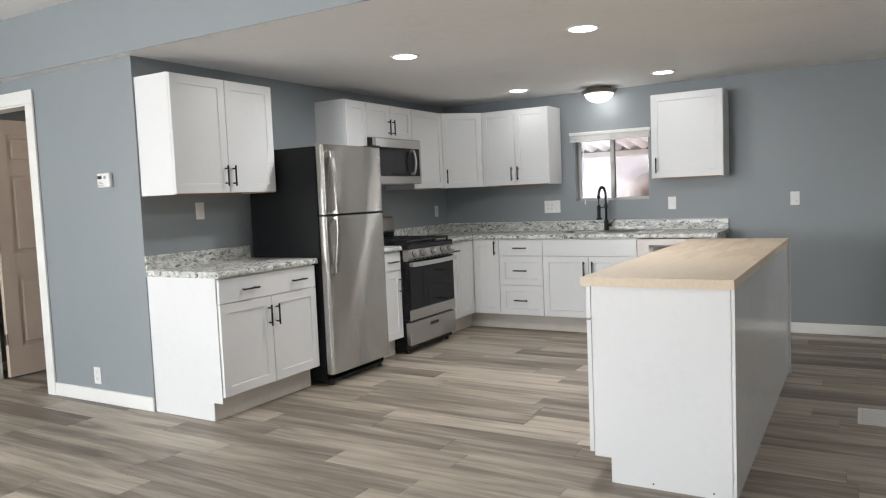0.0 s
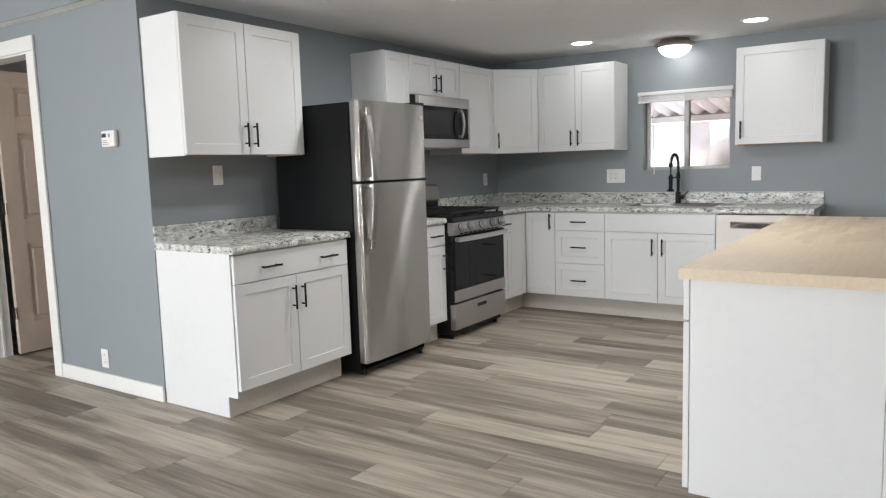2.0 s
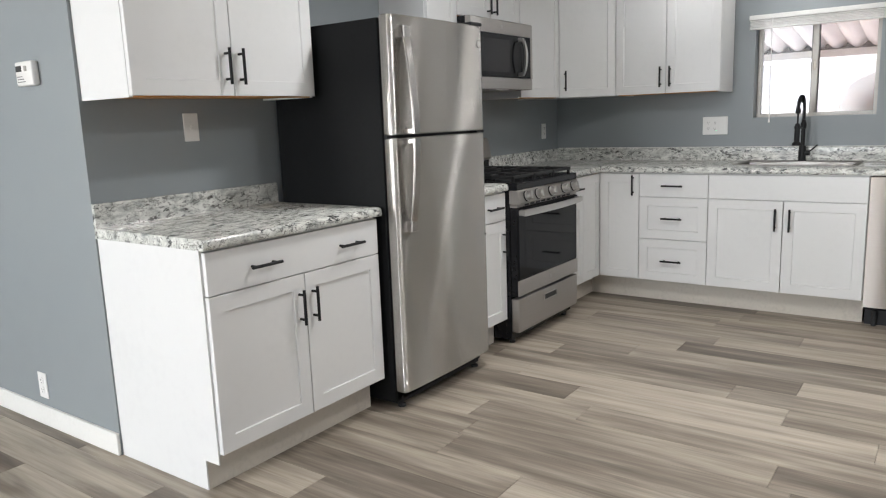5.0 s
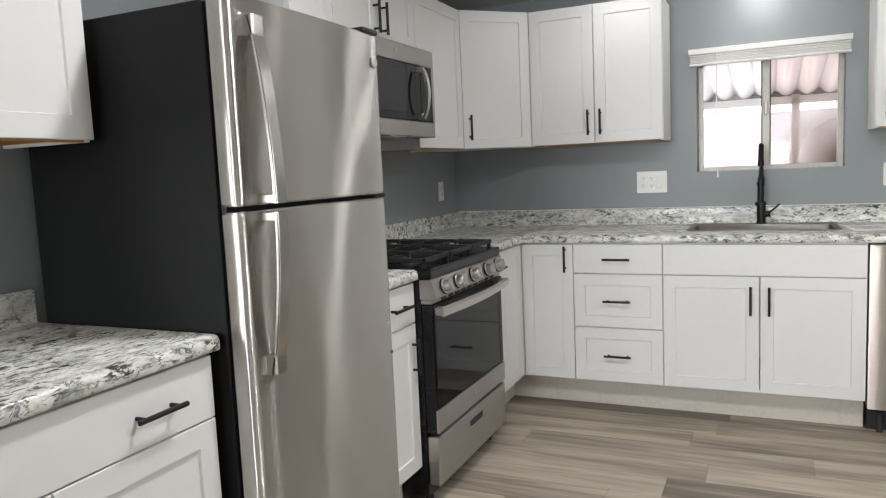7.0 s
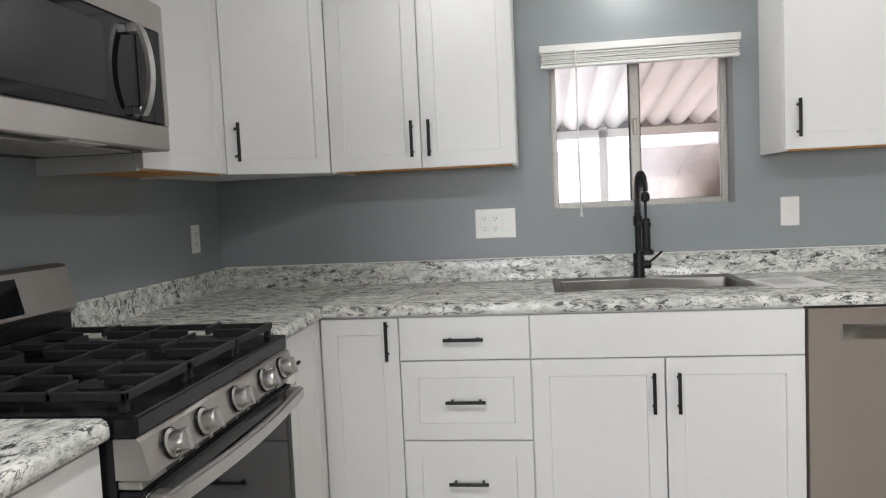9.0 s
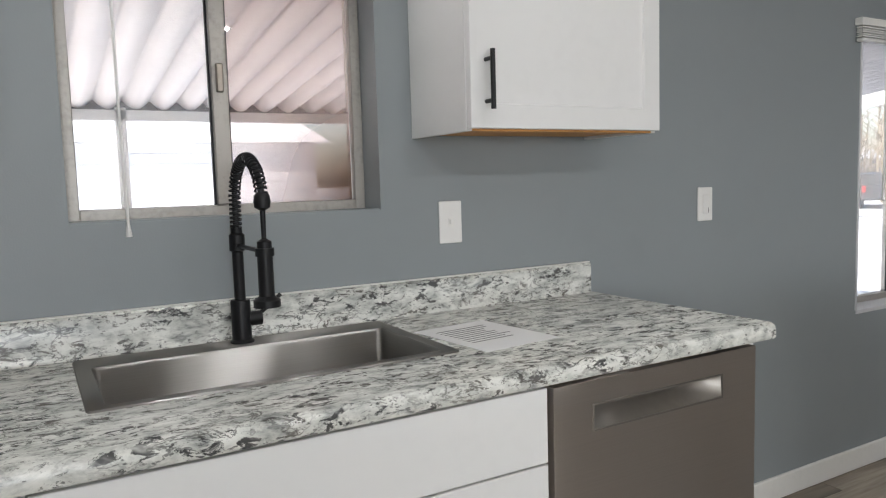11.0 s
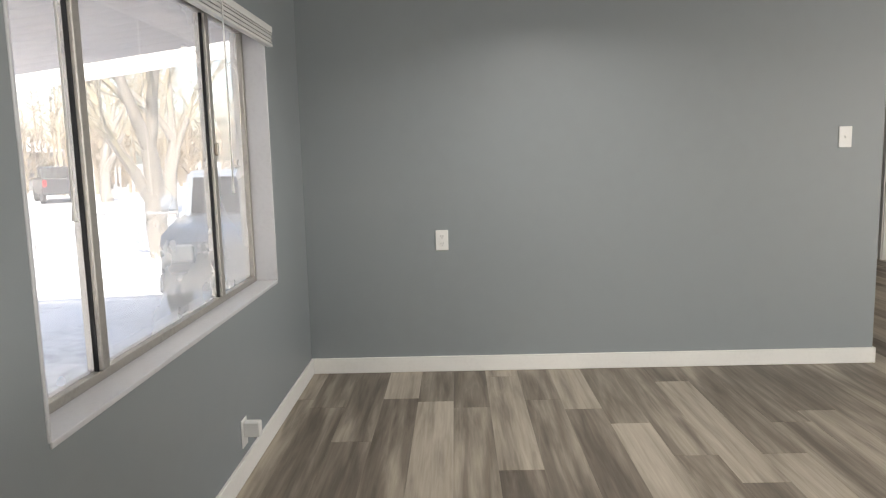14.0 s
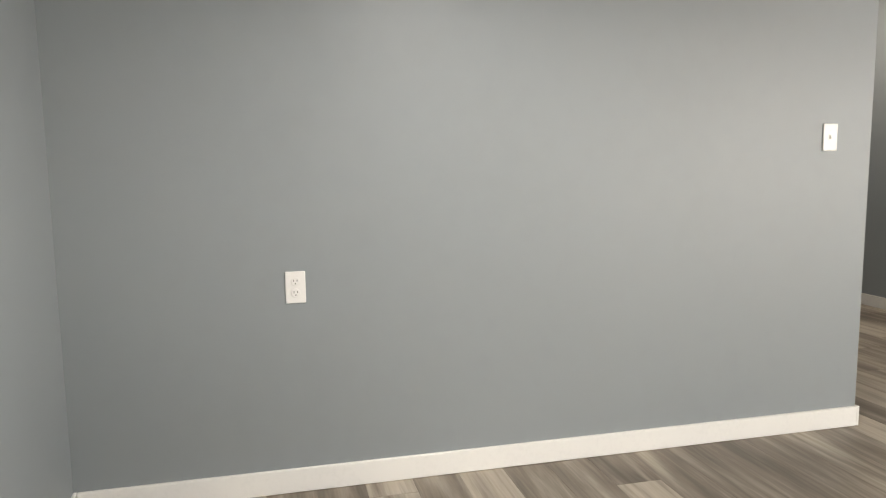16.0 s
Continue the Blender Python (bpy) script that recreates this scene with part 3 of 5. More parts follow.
def base_box(ob, w, d=BD, toe=True, side_to_floor=False):
    bm = B()
    box(bm, 0, w, -d, -0.002, 0.147, 0.876)
    part("body", bm, CAB, ob)
    if toe:
        part("toe_kick", box(B(), 0, w, -d + 0.075, -d + 0.09, 0, 0.1465), KICK, ob, "pale grey toe kick board")
        part("plinth", box(B(), 0, 0.018, -d + 0.09, -0.002, 0, 0.147), CAB, ob)
        part("plinth", box(B(), w - 0.018, w, -d + 0.09, -0.002, 0, 0.147), CAB, ob)


def base_cabinet(m, w, fronts, label):
    ob = thing("base_cabinet", m, label, "cabinet", "base cabinets")
    base_box(ob, w)
    for f in fronts:
        front(ob, *f)
    return ob


def left(y):
    return pose(LW, y, 0, 0, 0, 90)


def back(x):
    return pose(x, SW, 0)


F = -BD - 0.02
T0, T1, T2 = 0.150, 0.715, 0.868    # bottoms and tops of doors and drawers
# beside the doorway wall: two drawers' worth of slab front over two doors
w = 0.875
ob = base_cabinet(left(DW + 0.012), w, [
    ("drawer", 0, w, T1, T2, F, False, [("h", 0.24, 0.787), ("h", 0.69, 0.787)]),
    ("door", 0, w / 2, T0, T1, F, True, [("v", w / 2 - 0.035, 0.59)]),
    ("door", w / 2, w, T0, T1, F, True, [("v", w / 2 + 0.035, 0.59)]),
], "white shaker base cabinet with one wide drawer over two doors")
ep = B()
extrude_outline(ep, [(-0.002, 0.0), (-BD + 0.075, 0.0), (-BD + 0.075, 0.114), (-BD, 0.114), (-BD, 0.876), (-0.002, 0.876)], -0.006, -0.0005, "x")
part("end_panel", ep, CAB, ob)
# between refrigerator and range
w = 0.27
base_cabinet(left(5.745), w, [
    ("drawer", 0, w, T1, T2, F, False, [("h", w / 2, 0.79)]),
    ("door", 0, w, T0, T1, F, True, [("v", w - 0.035, 0.59)]),
], "narrow white shaker base cabinet between refrigerator and range")
# right of the range
w = 0.235
base_cabinet(left(6.79), w, [
    ("drawer", 0, w, T1, T2, F, False, [("h", w / 2, 0.79)]),
    ("door", 0, w, T0, T1, F, True, None),
], "narrow white shaker base cabinet with drawer, beside the range")
# corner unit with a folding pair of doors
ob = thing("corner_cabinet", pose(LW, SW, 0), "white shaker corner base cabinet with folding doors", "cabinet", "base cabinets")
bm = B()
extrude_outline(bm, [(0.002, -0.905), (BD, -0.905), (BD, -BD), (0.915, -BD), (0.915, -0.002), (0.002, -0.002)], 0.147, 0.876, "z")
part("body", bm, CAB, ob)
kb = B()
extrude_outline(kb, [(BD - 0.09, -0.905), (BD - 0.075, -0.905), (BD - 0.075, -BD + 0.075), (0.915, -BD + 0.075), (0.915, -BD + 0.09), (BD - 0.09, -BD + 0.09)], 0, 0.1465, "z")
part("toe_kick", kb, KICK, ob, "pale grey toe kick board")
front(ob, "door", BD + 0.022, 0.915, T0, T2, F, True, [("v", 0.915 - 0.04, 0.79)])
lf = shaker_bm(-0.905 + 0.0015, -BD - 0.022, T0 + 0.0015, T2 - 0.0015, F)
lf.transform(Matrix.Rotation(radians(90), 4, "Z"))
part("door", lf, CAB, ob)
# drawers, sink unit, end panel
x0, w = -2.845, 0.449
base_cabinet(back(x0), w, [
    ("drawer", 0, w, T1, T2, F, False, [("h", w / 2, 0.79)]),
    ("drawer", 0, w, 0.435, T1, F, True, [("h", w / 2, 0.575)]),
    ("drawer", 0, w, T0, 0.435, F, True, [("h", w / 2, 0.29)]),
], "white base cabinet with one slab drawer over two shaker drawers")
x0, w = -2.396, 0.880
ob = thing("sink_cabinet", back(x0), "white shaker sink base cabinet with a false front over two doors", "cabinet", "base cabinets")
bm = B()
box(bm, 0, 0.018, -BD, -0.002, 0.147, 0.876)
box(bm, w - 0.018, w, -BD, -0.002, 0.147, 0.876)
box(bm, 0.018, w - 0.018, -BD, -0.002, 0.147, 0.165)
box(bm, 0.018, w - 0.018, -0.02, -0.002, 0.165, 0.876)
box(bm, 0.018, w - 0.018, -BD, -BD + 0.018, 0.70, 0.876)
part("body", bm, CAB, ob)
part("toe_kick", box(B(), 0, w, -BD + 0.075, -BD + 0.09, 0, 0.1465), KICK, ob, "pale grey toe kick board")
front(ob, "false_front", 0, w, T1, T2, F, False, None)
front(ob, "door", 0, w / 2, T0, T1, F, True, [("v", w / 2 - 0.04, 0.60)])
front(ob, "door", w / 2, w, T0, T1, F, True, [("v", w / 2 + 0.04, 0.60)])
ob = thing("end_panel", pose(-0.905, SW, 0), "white panel closing the end of the counter beside the dishwasher", "cabinet panel")
part("panel", box(B(), 0, 0.018, -BD - 0.005, -0.002, 0, 0.876, 0.001), CAB, ob)


# ---- dishwasher ----
def dishwasher():
    w = 0.604
    ob = thing("dishwasher", pose(-1.514, SW, 0), "stainless steel dishwasher with a pocket handle under the counter", "dishwasher")
    part("tub", box(B(), 0.006, w - 0.006, -0.57, -0.01, 0.09, 0.868), ENAMEL, ob, "black tub")
    bm = B()
    hx0, hx1, hz0, hz1 = 0.105, 0.482, 0.766, 0.814
    y0, y1 = -0.645, -0.57
    for a, b, c, d in ((0.003, hx0, 0.12, 0.866), (hx1, w - 0.003, 0.12, 0.866), (hx0, hx1, 0.12, hz0), (hx0, hx1, hz1, 0.866)):
        box(bm, a, b, y0, y1, c, d)
    bmesh.ops.remove_doubles(bm, verts=bm.verts, dist=1e-5)
    part("door", bm, DISHM, ob)
    pk = B()
    nu, nv = 24, 8
    grid = []
    for j in range(nv + 1):
        v = j / nv
        row = []
        for i in range(nu + 1):
            u = i / nu
            dip = 0.036 * (1 - (2 * u - 1) ** 4) * math.sin(math.pi / 2 * min(1, v * 1.15)) * (1 if j < nv else 0.75)
            row.append(pk.verts.new((hx0 + (hx1 - hx0) * u, y0 + 0.0005 + dip, hz0 + (hz1 - hz0) * v)))
        grid.append(row)
    for j in range(nv):
        for i in range(nu):
            pk.faces.new((grid[j][i], grid[j][i + 1], grid[j + 1][i + 1], grid[j + 1][i]))
    for a, b, c, d in ((hx0 - 0.004, hx1 + 0.004, hz1, hz1 + 0.004), (hx0 - 0.004, hx1 + 0.004, hz0 - 0.004, hz0), (hx0 - 0.004, hx0, hz0, hz1), (hx1, hx1 + 0.004, hz0, hz1)):
        box(pk, a, b, y0 - 0.002, y0 + 0.001, c, d)
    part("handle", pk, POCKET, ob, "recessed steel pocket handle", smooth=40)
    part("toe_kick", box(B(), 0.01, w - 0.01, -0.56, -0.54, 0.0, 0.115), RUBBER, ob, "black toe kick")
    for x in (0.06, w - 0.06):
        part("foot", cyl(B(), (x, -0.585, 0), (x, -0.585, 0.09), 0.014, n=12), RUBBER, ob)


dishwasher()


# ---- counters ----
Z0, Z1 = 0.876, 0.914
CD = 0.655


def top_bm(x0, x1, yb=-0.0025, yf=-CD, roll=True):
    """Post-formed slab, 38 mm thick, with a rolled front edge; runs along local x."""
    pts = [(yb, Z0), (yf + 0.004, Z0), (yf, Z0 + 0.006), (yf, Z1 - 0.016), (yf + 0.004, Z1 - 0.006), (yf + 0.014, Z1), (yb, Z1)] if roll else [(yb, Z0), (yf, Z0), (yf, Z1), (yb, Z1)]
    return extrude_outline(B(), pts, x0, x1, "x")


def splash_bm(x0, x1):
    return extrude_outline(B(), [(-0.0025, Z1), (-0.024, Z1), (-0.020, Z1 + 0.005), (-0.020, 1.001), (-0.015, 1.006), (-0.0025, 1.006)], x0, x1, "x")


ob = thing("countertop", left(DW + 0.002), "speckled grey granite-look laminate countertop with backsplash", "countertop", "countertops")
part("top", top_bm(-0.004, 0.895), GRANITE, ob, smooth=40)
part("backsplash", splash_bm(-0.004, 0.895), GRANITE, ob, smooth=40)
ob = thing("countertop", left(5.72), "short speckled granite-look laminate countertop beside the range", "countertop", "countertops")
part("top", top_bm(0, 0.295), GRANITE, ob, smooth=40)
part("backsplash", splash_bm(0, 0.295), GRANITE, ob, smooth=40)
ob = thing("countertop", pose(LW, SW, 0), "L-shaped speckled granite-look laminate countertop around the sink", "countertop", "countertops")
SX0, SX1, SY0, SY1 = -2.305, -1.60, 7.475, 7.885      # the sink's rim
lx = lambda x: x - LW
ly = lambda y: y - SW
part("top", top_bm(CD, lx(SX0) + 0.012), GRANITE, ob, smooth=40)
part("top", top_bm(lx(SX1) - 0.012, lx(-0.852)), GRANITE, ob, smooth=40)
part("top", top_bm(lx(SX0) + 0.012, lx(SX1) - 0.012, ly(SY0) + 0.012), GRANITE, ob, smooth=40)
part("top", top_bm(lx(SX0) + 0.012, lx(SX1) - 0.012, -0.0025, ly(SY1) - 0.012, False), GRANITE, ob, smooth=40)
part("top", box(B(), 0.0025, CD, -CD, -0.0025, Z0, Z1), GRANITE, ob)
l2 = top_bm(6.785 - SW, -CD)
l2.transform(Matrix.Rotation(radians(90), 4, "Z"))
part("top", l2, GRANITE, ob, smooth=40)
part("backsplash", splash_bm(0.0025, lx(-0.86)), GRANITE, ob, smooth=40)
l2 = splash_bm(6.785 - SW, -0.024)
l2.transform(Matrix.Rotation(radians(90), 4, "Z"))
part("backsplash", l2, GRANITE, ob, smooth=40)
part("caulk", box(B(), 0.02, lx(-0.86), -0.016, -0.003, 1.0065, 1.0095), TRIM, ob, "white caulk line")


# ---- sink and faucet ----
def sink():
    ob = thing("sink", pose((SX0 + SX1) / 2, (SY0 + SY1) / 2, 0.914), "rectangular stainless steel drop-in sink set in the countertop", "sink")
    a, b = (SX1 - SX0) / 2, (SY1 - SY0) / 2
    bm = B()

    def ring(hx, hy, z, cy=0.0, r=0.02):
        out = []
        for sx, sy, a0 in ((1, 1, 0), (-1, 1, 90), (-1, -1, 180), (1, -1, 270)):
            for k in range(4):
                q = radians(a0 + 30 * k)
                out.append(bm.verts.new((sx * (hx - r) + r * math.cos(q), cy + sy * (hy - r) + r * math.sin(q), z)))
        return out

    ci = -0.028
    rs = [ring(a, b, 0.0005, 0, 0.012), ring(a - 0.002, b - 0.002, 0.004, 0, 0.012), ring(a - 0.030, b - 0.056, 0.003, ci, 0.012), ring(a - 0.033, b - 0.059, -0.004, ci, 0.014),
          ring(a - 0.036, b - 0.062, -0.19, ci, 0.02), ring(a - 0.05, b - 0.076, -0.205, ci, 0.02)]
    for p, q in zip(rs, rs[1:]):
        n = len(p)
        for k in range(n):
            bm.faces.new((p[k], p[(k + 1) % n], q[(k + 1) % n], q[k]))
    bm.faces.new(rs[-1])
    bmesh.ops.recalc_face_normals(bm, faces=bm.faces)
    part("basin", bm, SINKM, ob, smooth=35)
    part("drain", lathe(B(), [(0.045, -0.2045), (0.045, -0.201), (0.03, -0.203), (0.005, -0.203)], 24), CHROME, ob, "chrome drain", smooth=40)


sink()


def faucet():
    ob = thing("faucet", pose(-1.957, 7.852, 0.917), "matt black spring pull-down kitchen faucet on the sink", "faucet")
    part("base", lathe(B(), [(0.027, 0), (0.027, 0.004), (0.022, 0.008), (0.022, 0.094), (0.0205, 0.098)], 24), BLACK, ob, smooth=40)
    part("riser", lathe(B(), [(0.0125, 0.096), (0.0125, 0.208), (0.0175, 0.211), (0.0175, 0.246), (0.0125, 0.250), (0.0125, 0.262)], 24), BLACK, ob, smooth=40)
    lv = B()
    cyl(lv, (0.0, 0, 0.052), (0.046, 0, 0.052), 0.0165, n=18)
    tube(lv, [(0.040, 0, 0.060), (0.060, -0.006, 0.076), (0.090, -0.014, 0.104)], 0.0048, 10)
    part("lever", lv, BLACK, ob, smooth=40)
    # arc of the hose, out over the basin
    arc = [(0, 0, 0.262 + 0.0146 * k) for k in range(5)]
    for k in range(1, 19):
        q = math.pi * k / 18 * 0.97
        arc.append((0, -0.108 * (1 - math.cos(q)), 0.3204 + 0.092 * math.sin(q)))
    part("hose", tube(B(), arc, 0.0068, 10), RUBBER, ob, smooth=50)
    cb = B()
    dense = []
    for (a, b) in zip(arc, arc[1:]):
        for s in range(6):
            dense.append(Vector(a).lerp(Vector(b), s / 6))
    coil = []
    for k, p in enumerate(dense):
        d = (dense[min(k + 1, len(dense) - 1)] - dense[max(k - 1, 0)]).normalized()
        u = Vector((1, 0, 0))
        v = d.cross(u).normalized()
        for s in range(4):
            ph = 2 * math.pi * ((k + s / 4) / 4.0)
            coil.append(p + d * 0.0 + (u * math.cos(ph) + v * math.sin(ph)) * 0.0115)
    tube(cb, coil, 0.0024, 5)
    part("spring", cb, BLACK, ob, smooth=60)
    end = Vector(arc[-1])
    hd = B()
    lathe(hd, [(0.010, 0.012), (0.0155, 0.006), (0.017, -0.006), (0.0155, -0.018), (0.0055, -0.024), (0.0048, -0.080), (0.0145, -0.086), (0.0155, -0.120), (0.0158, -0.196), (0.027, -0.204), (0.027, -0.218), (0.016, -0.220)], 20, Matrix.Translation(end))
    part("spray_head", hd, BLACK, ob, smooth=40)
    ar = B()
    tube(ar, [(0, -0.012, 0.222), (0, -0.10, 0.222), (0, end.y + 0.016, 0.222)], 0.0048, 8)
    lathe(ar, [(0.019, -0.008), (0.019, 0.008)], 18, Matrix.Translation((end.x, end.y, 0.222)))
    part("holder_arm", ar, BLACK, ob, smooth=40)


faucet()
pp = thing("paper_sheet", pose(-1.47, 7.585, 0.9148, 0, 0, 6), "white printed sheet of paper lying on the countertop by the sink", "paper")
part("sheet", box(B(), -0.105, 0.105, -0.137, 0.137, 0, 0.0006), PAPER, pp)
lines = B()
for k in range(9):
    z = 0.085 - k * 0.017
    box(lines, -0.075, -0.075 + random.uniform(0.09, 0.15), z, z + 0.004, 0.0007, 0.0009)
part("print", lines, INK, pp, "lines of small dark print")


# ---- upper cabinets ----
UZ0, UZ1 = 1.385, 2.128


def upper(m, w, doors, label, z0=UZ0, z1=UZ1, d=UD):
    """Wall cabinet: doors as (x0, x1, pulls) in local x."""
    ob = thing("wall_cabinet", m, label, "cabinet", "wall cabinets")
    bm = B()
    box(bm, 0, w, -d, -0.002, z0 + 0.012, z1, 0.0)
    part("body", bm, CAB, ob)
    part("bottom_rail", box(B(), 0, 0.016, -d, -0.002, z0, z0 + 0.012), CAB, ob)
    part("bottom_rail", box(B(), w - 0.016, w, -d, -0.002, z0, z0 + 0.012), CAB, ob)
    part("bottom_rail", box(B(), 0.016, w - 0.016, -d, -d + 0.018, z0, z0 + 0.012), CABIN, ob, "unpainted maple rail")
    part("bottom", box(B(), 0.017, w - 0.017, -d + 0.019, -0.004, z0 + 0.008, z0 + 0.0115), CABIN, ob, "unpainted maple ply underside")
    for x0, x1, handles in doors:
        front(ob, "door", x0, x1, z0 + 0.003, z1 - 0.003, -d - 0.02, True, handles)
    return ob


w = 0.870
upper(left(DW + 0.012), w, [(0, w / 2, [("v", w / 2 - 0.033, 1.50)]), (w / 2, w, [("v", w / 2 + 0.033, 1.50)])], "white shaker two-door wall cabinet")
upper(left(5.78), 0.28, [(0, 0.28, None)], "narrow white shaker wall cabinet above the refrigerator's edge")
w = 0.70
upper(left(6.062), w, [(0, w / 2, [("v", w / 2 - 0.033, 1.93)]), (w / 2, w, [("v", w / 2 + 0.033, 1.93)])], "short white two-door wall cabinet above the microwave", z0=1.832)
upper(left(6.764), 0.55, [(0, 0.55, None)], "white slab-look shaker wall cabinet beside the microwave")
# diagonal corner unit
ob = thing("corner_wall_cabinet", pose(LW, SW, 0), "white shaker diagonal corner wall cabinet", "cabinet", "wall cabinets")
cw = 0.613
bm = B()
extrude_outline(bm, [(0.002, -0.002), (0.002, -cw), (UD, -cw), (cw, -UD), (cw, -0.002)], UZ0 + 0.006, UZ1, "z")
part("body", bm, CAB, ob)
dl = math.hypot(cw - UD, cw - UD)
dm = shaker_bm(0.012, dl - 0.012, UZ0 + 0.003, UZ1 - 0.003, -0.020)
dm.transform(Matrix.Translation((UD, -cw, 0)) @ Matrix.Rotation(radians(45), 4, "Z"))
dr = part("door", dm, CAB, ob)
hb = B()
for z in (1.452, 1.548):
    cyl(hb, (0.048, -0.0195, z), (0.048, -0.05, z), 0.005, n=12)
cyl(hb, (0.048, -0.05, 1.432), (0.048, -0.05, 1.568), 0.006, n=14)
hb.transform(Matrix.Translation((UD, -cw, 0)) @ Matrix.Rotation(radians(45), 4, "Z"))
part("handle", hb, BLACK, dr, "matt black bar pull", smooth=40)
w = 0.717
upper(back(-3.142), w, [(0, w / 2, [("v", w / 2 - 0.033, 1.50)]), (w / 2, w, [("v", w / 2 + 0.033, 1.50)])], "white shaker two-door wall cabinet beside the sink window")
w = 0.612
upper(back(-1.462), w, [(0, w, [("v", 0.045, 1.50)])], "white shaker single-door wall cabinet beside the sink window", d=0.275)


# ---- refrigerator ----
def refrigerator():
    y0, w, h = 4.965, 0.705, 1.70
    ob = thing("refrigerator", left(y0), "stainless steel top-freezer refrigerator with black sides", "refrigerator")
    part("body", box(B(), 0, w, -0.665, -0.03, 0.03, h - 0.01, 0.006, 2), FRIDGE_SIDE, ob, "matt black textured cabinet")
    zg = 1.207

    def door(name, z0, z1):
        bm = B()
        out = []
        r = 0.020
        for k in range(7):
            q = math.pi / 2 * k / 6
            out.append((0.002 + r * (1 - math.cos(q)), -0.709 - r * math.sin(q)))
        for k in range(1, 14):
            u = k / 14
            out.append((0.022 + (w - 0.044) * u, -0.729 - 0.010 * (1 - (2 * u - 1) ** 2)))
        out += [(w - x, y) for x, y in out[6::-1]]
        out += [(w - 0.002, -0.675), (0.002, -0.675)]
        extrude_outline(bm, out, z0, z1, "z")
        es = [e for e in bm.edges if abs(e.verts[0].co.z - e.verts[1].co.z) < 1e-6]
        bmesh.ops.bevel(bm, geom=es, offset=0.005, segments=2, affect="EDGES")
        return part(name, bm, STEEL, ob, smooth=35)

    top = door("freezer_door", zg + 0.007, h)
    low = door("fridge_door", 0.085, zg - 0.007)
    part("gasket_or_shade_line", box(B(), 0.012, w - 0.012, -0.68, -0.66, 0.09, h - 0.012), RUBBER, ob, "black door gasket")

    def handle(parent, z0, z1, upper):
        """Flat strap that stands out furthest at the gap between the doors."""
        bm = B()
        n = 16
        face_o, face_i = [], []
        for k in range(n + 1):
            u = k / n
            q = 1 - u if upper else u
            off = 0.016 + 0.044 * math.sin(math.pi / 2 * q) ** 0.8
            face_o.append((-0.735 - off, z0 + (z1 - z0) * u))
            face_i.append((-0.735 - off + 0.011, z0 + (z1 - z0) * u))
        extrude_outline(bm, face_o + face_i[::-1], 0.053, 0.095, "x")
        es = [e for e in bm.edges if abs(e.verts[0].co.x - e.verts[1].co.x) < 1e-6]
        bmesh.ops.bevel(bm, geom=es, offset=0.003, segments=2, affect="EDGES")
        hn = part("handle", bm, HANDLEM, parent, "flat bowed satin steel handle", smooth=35)
        far, near = (z1, z0) if upper else (z0, z1)
        s = -1 if upper else 1
        part("mount", box(B(), 0.053, 0.095, -0.762, -0.728, *sorted((far, far + s * 0.05)), 0.004, 2), HANDLEM, hn)
        part("mount", box(B(), 0.060, 0.090, -0.786, -0.728, *sorted((near, near - s * 0.022)), 0.003, 2), HANDLEM, hn)

    handle(top, zg + 0.010, 1.655, True)
    handle(low, 0.80, zg - 0.010, False)
    bd = lathe(B(), [(0.016, 0.0), (0.016, 0.004), (0.013, 0.006)], 24, pose(w - 0.045, -0.733, 1.615, 90))
    part("badge", bd, CHROME, top, "small round maker's badge", smooth=30)
    part("hinge_cover", box(B(), w - 0.10, w - 0.01, -0.735, -0.62, h, h + 0.016, 0.004), BLACK, ob)
    part("centre_hinge", box(B(), w - 0.06, w + 0.002, -0.722, -0.66, zg - 0.006, zg + 0.006), BLACK, ob)
    part("screw", cyl(B(), (w - 0.02, -0.732, 0.70), (w - 0.02, -0.7305, 0.70), 0.005, n=12), BLACK, ob)
    part("grille", box(B(), 0.02, w - 0.02, -0.665, -0.64, 0.02, 0.08), RUBBER, ob, "black toe grille")
    for x in (0.05, w - 0.05):
        part("foot", lathe(B(), [(0.018, 0), (0.018, 0.012), (0.008, 0.014), (0.008, 0.05)], 14, Matrix.Translation((x, -0.66, 0))), RUBBER, ob)
        part("foot", lathe(B(), [(0.018, 0), (0.018, 0.012), (0.008, 0.014), (0.008, 0.05)], 14, Matrix.Translation((x, -0.10, 0))), RUBBER, ob)


refrigerator()


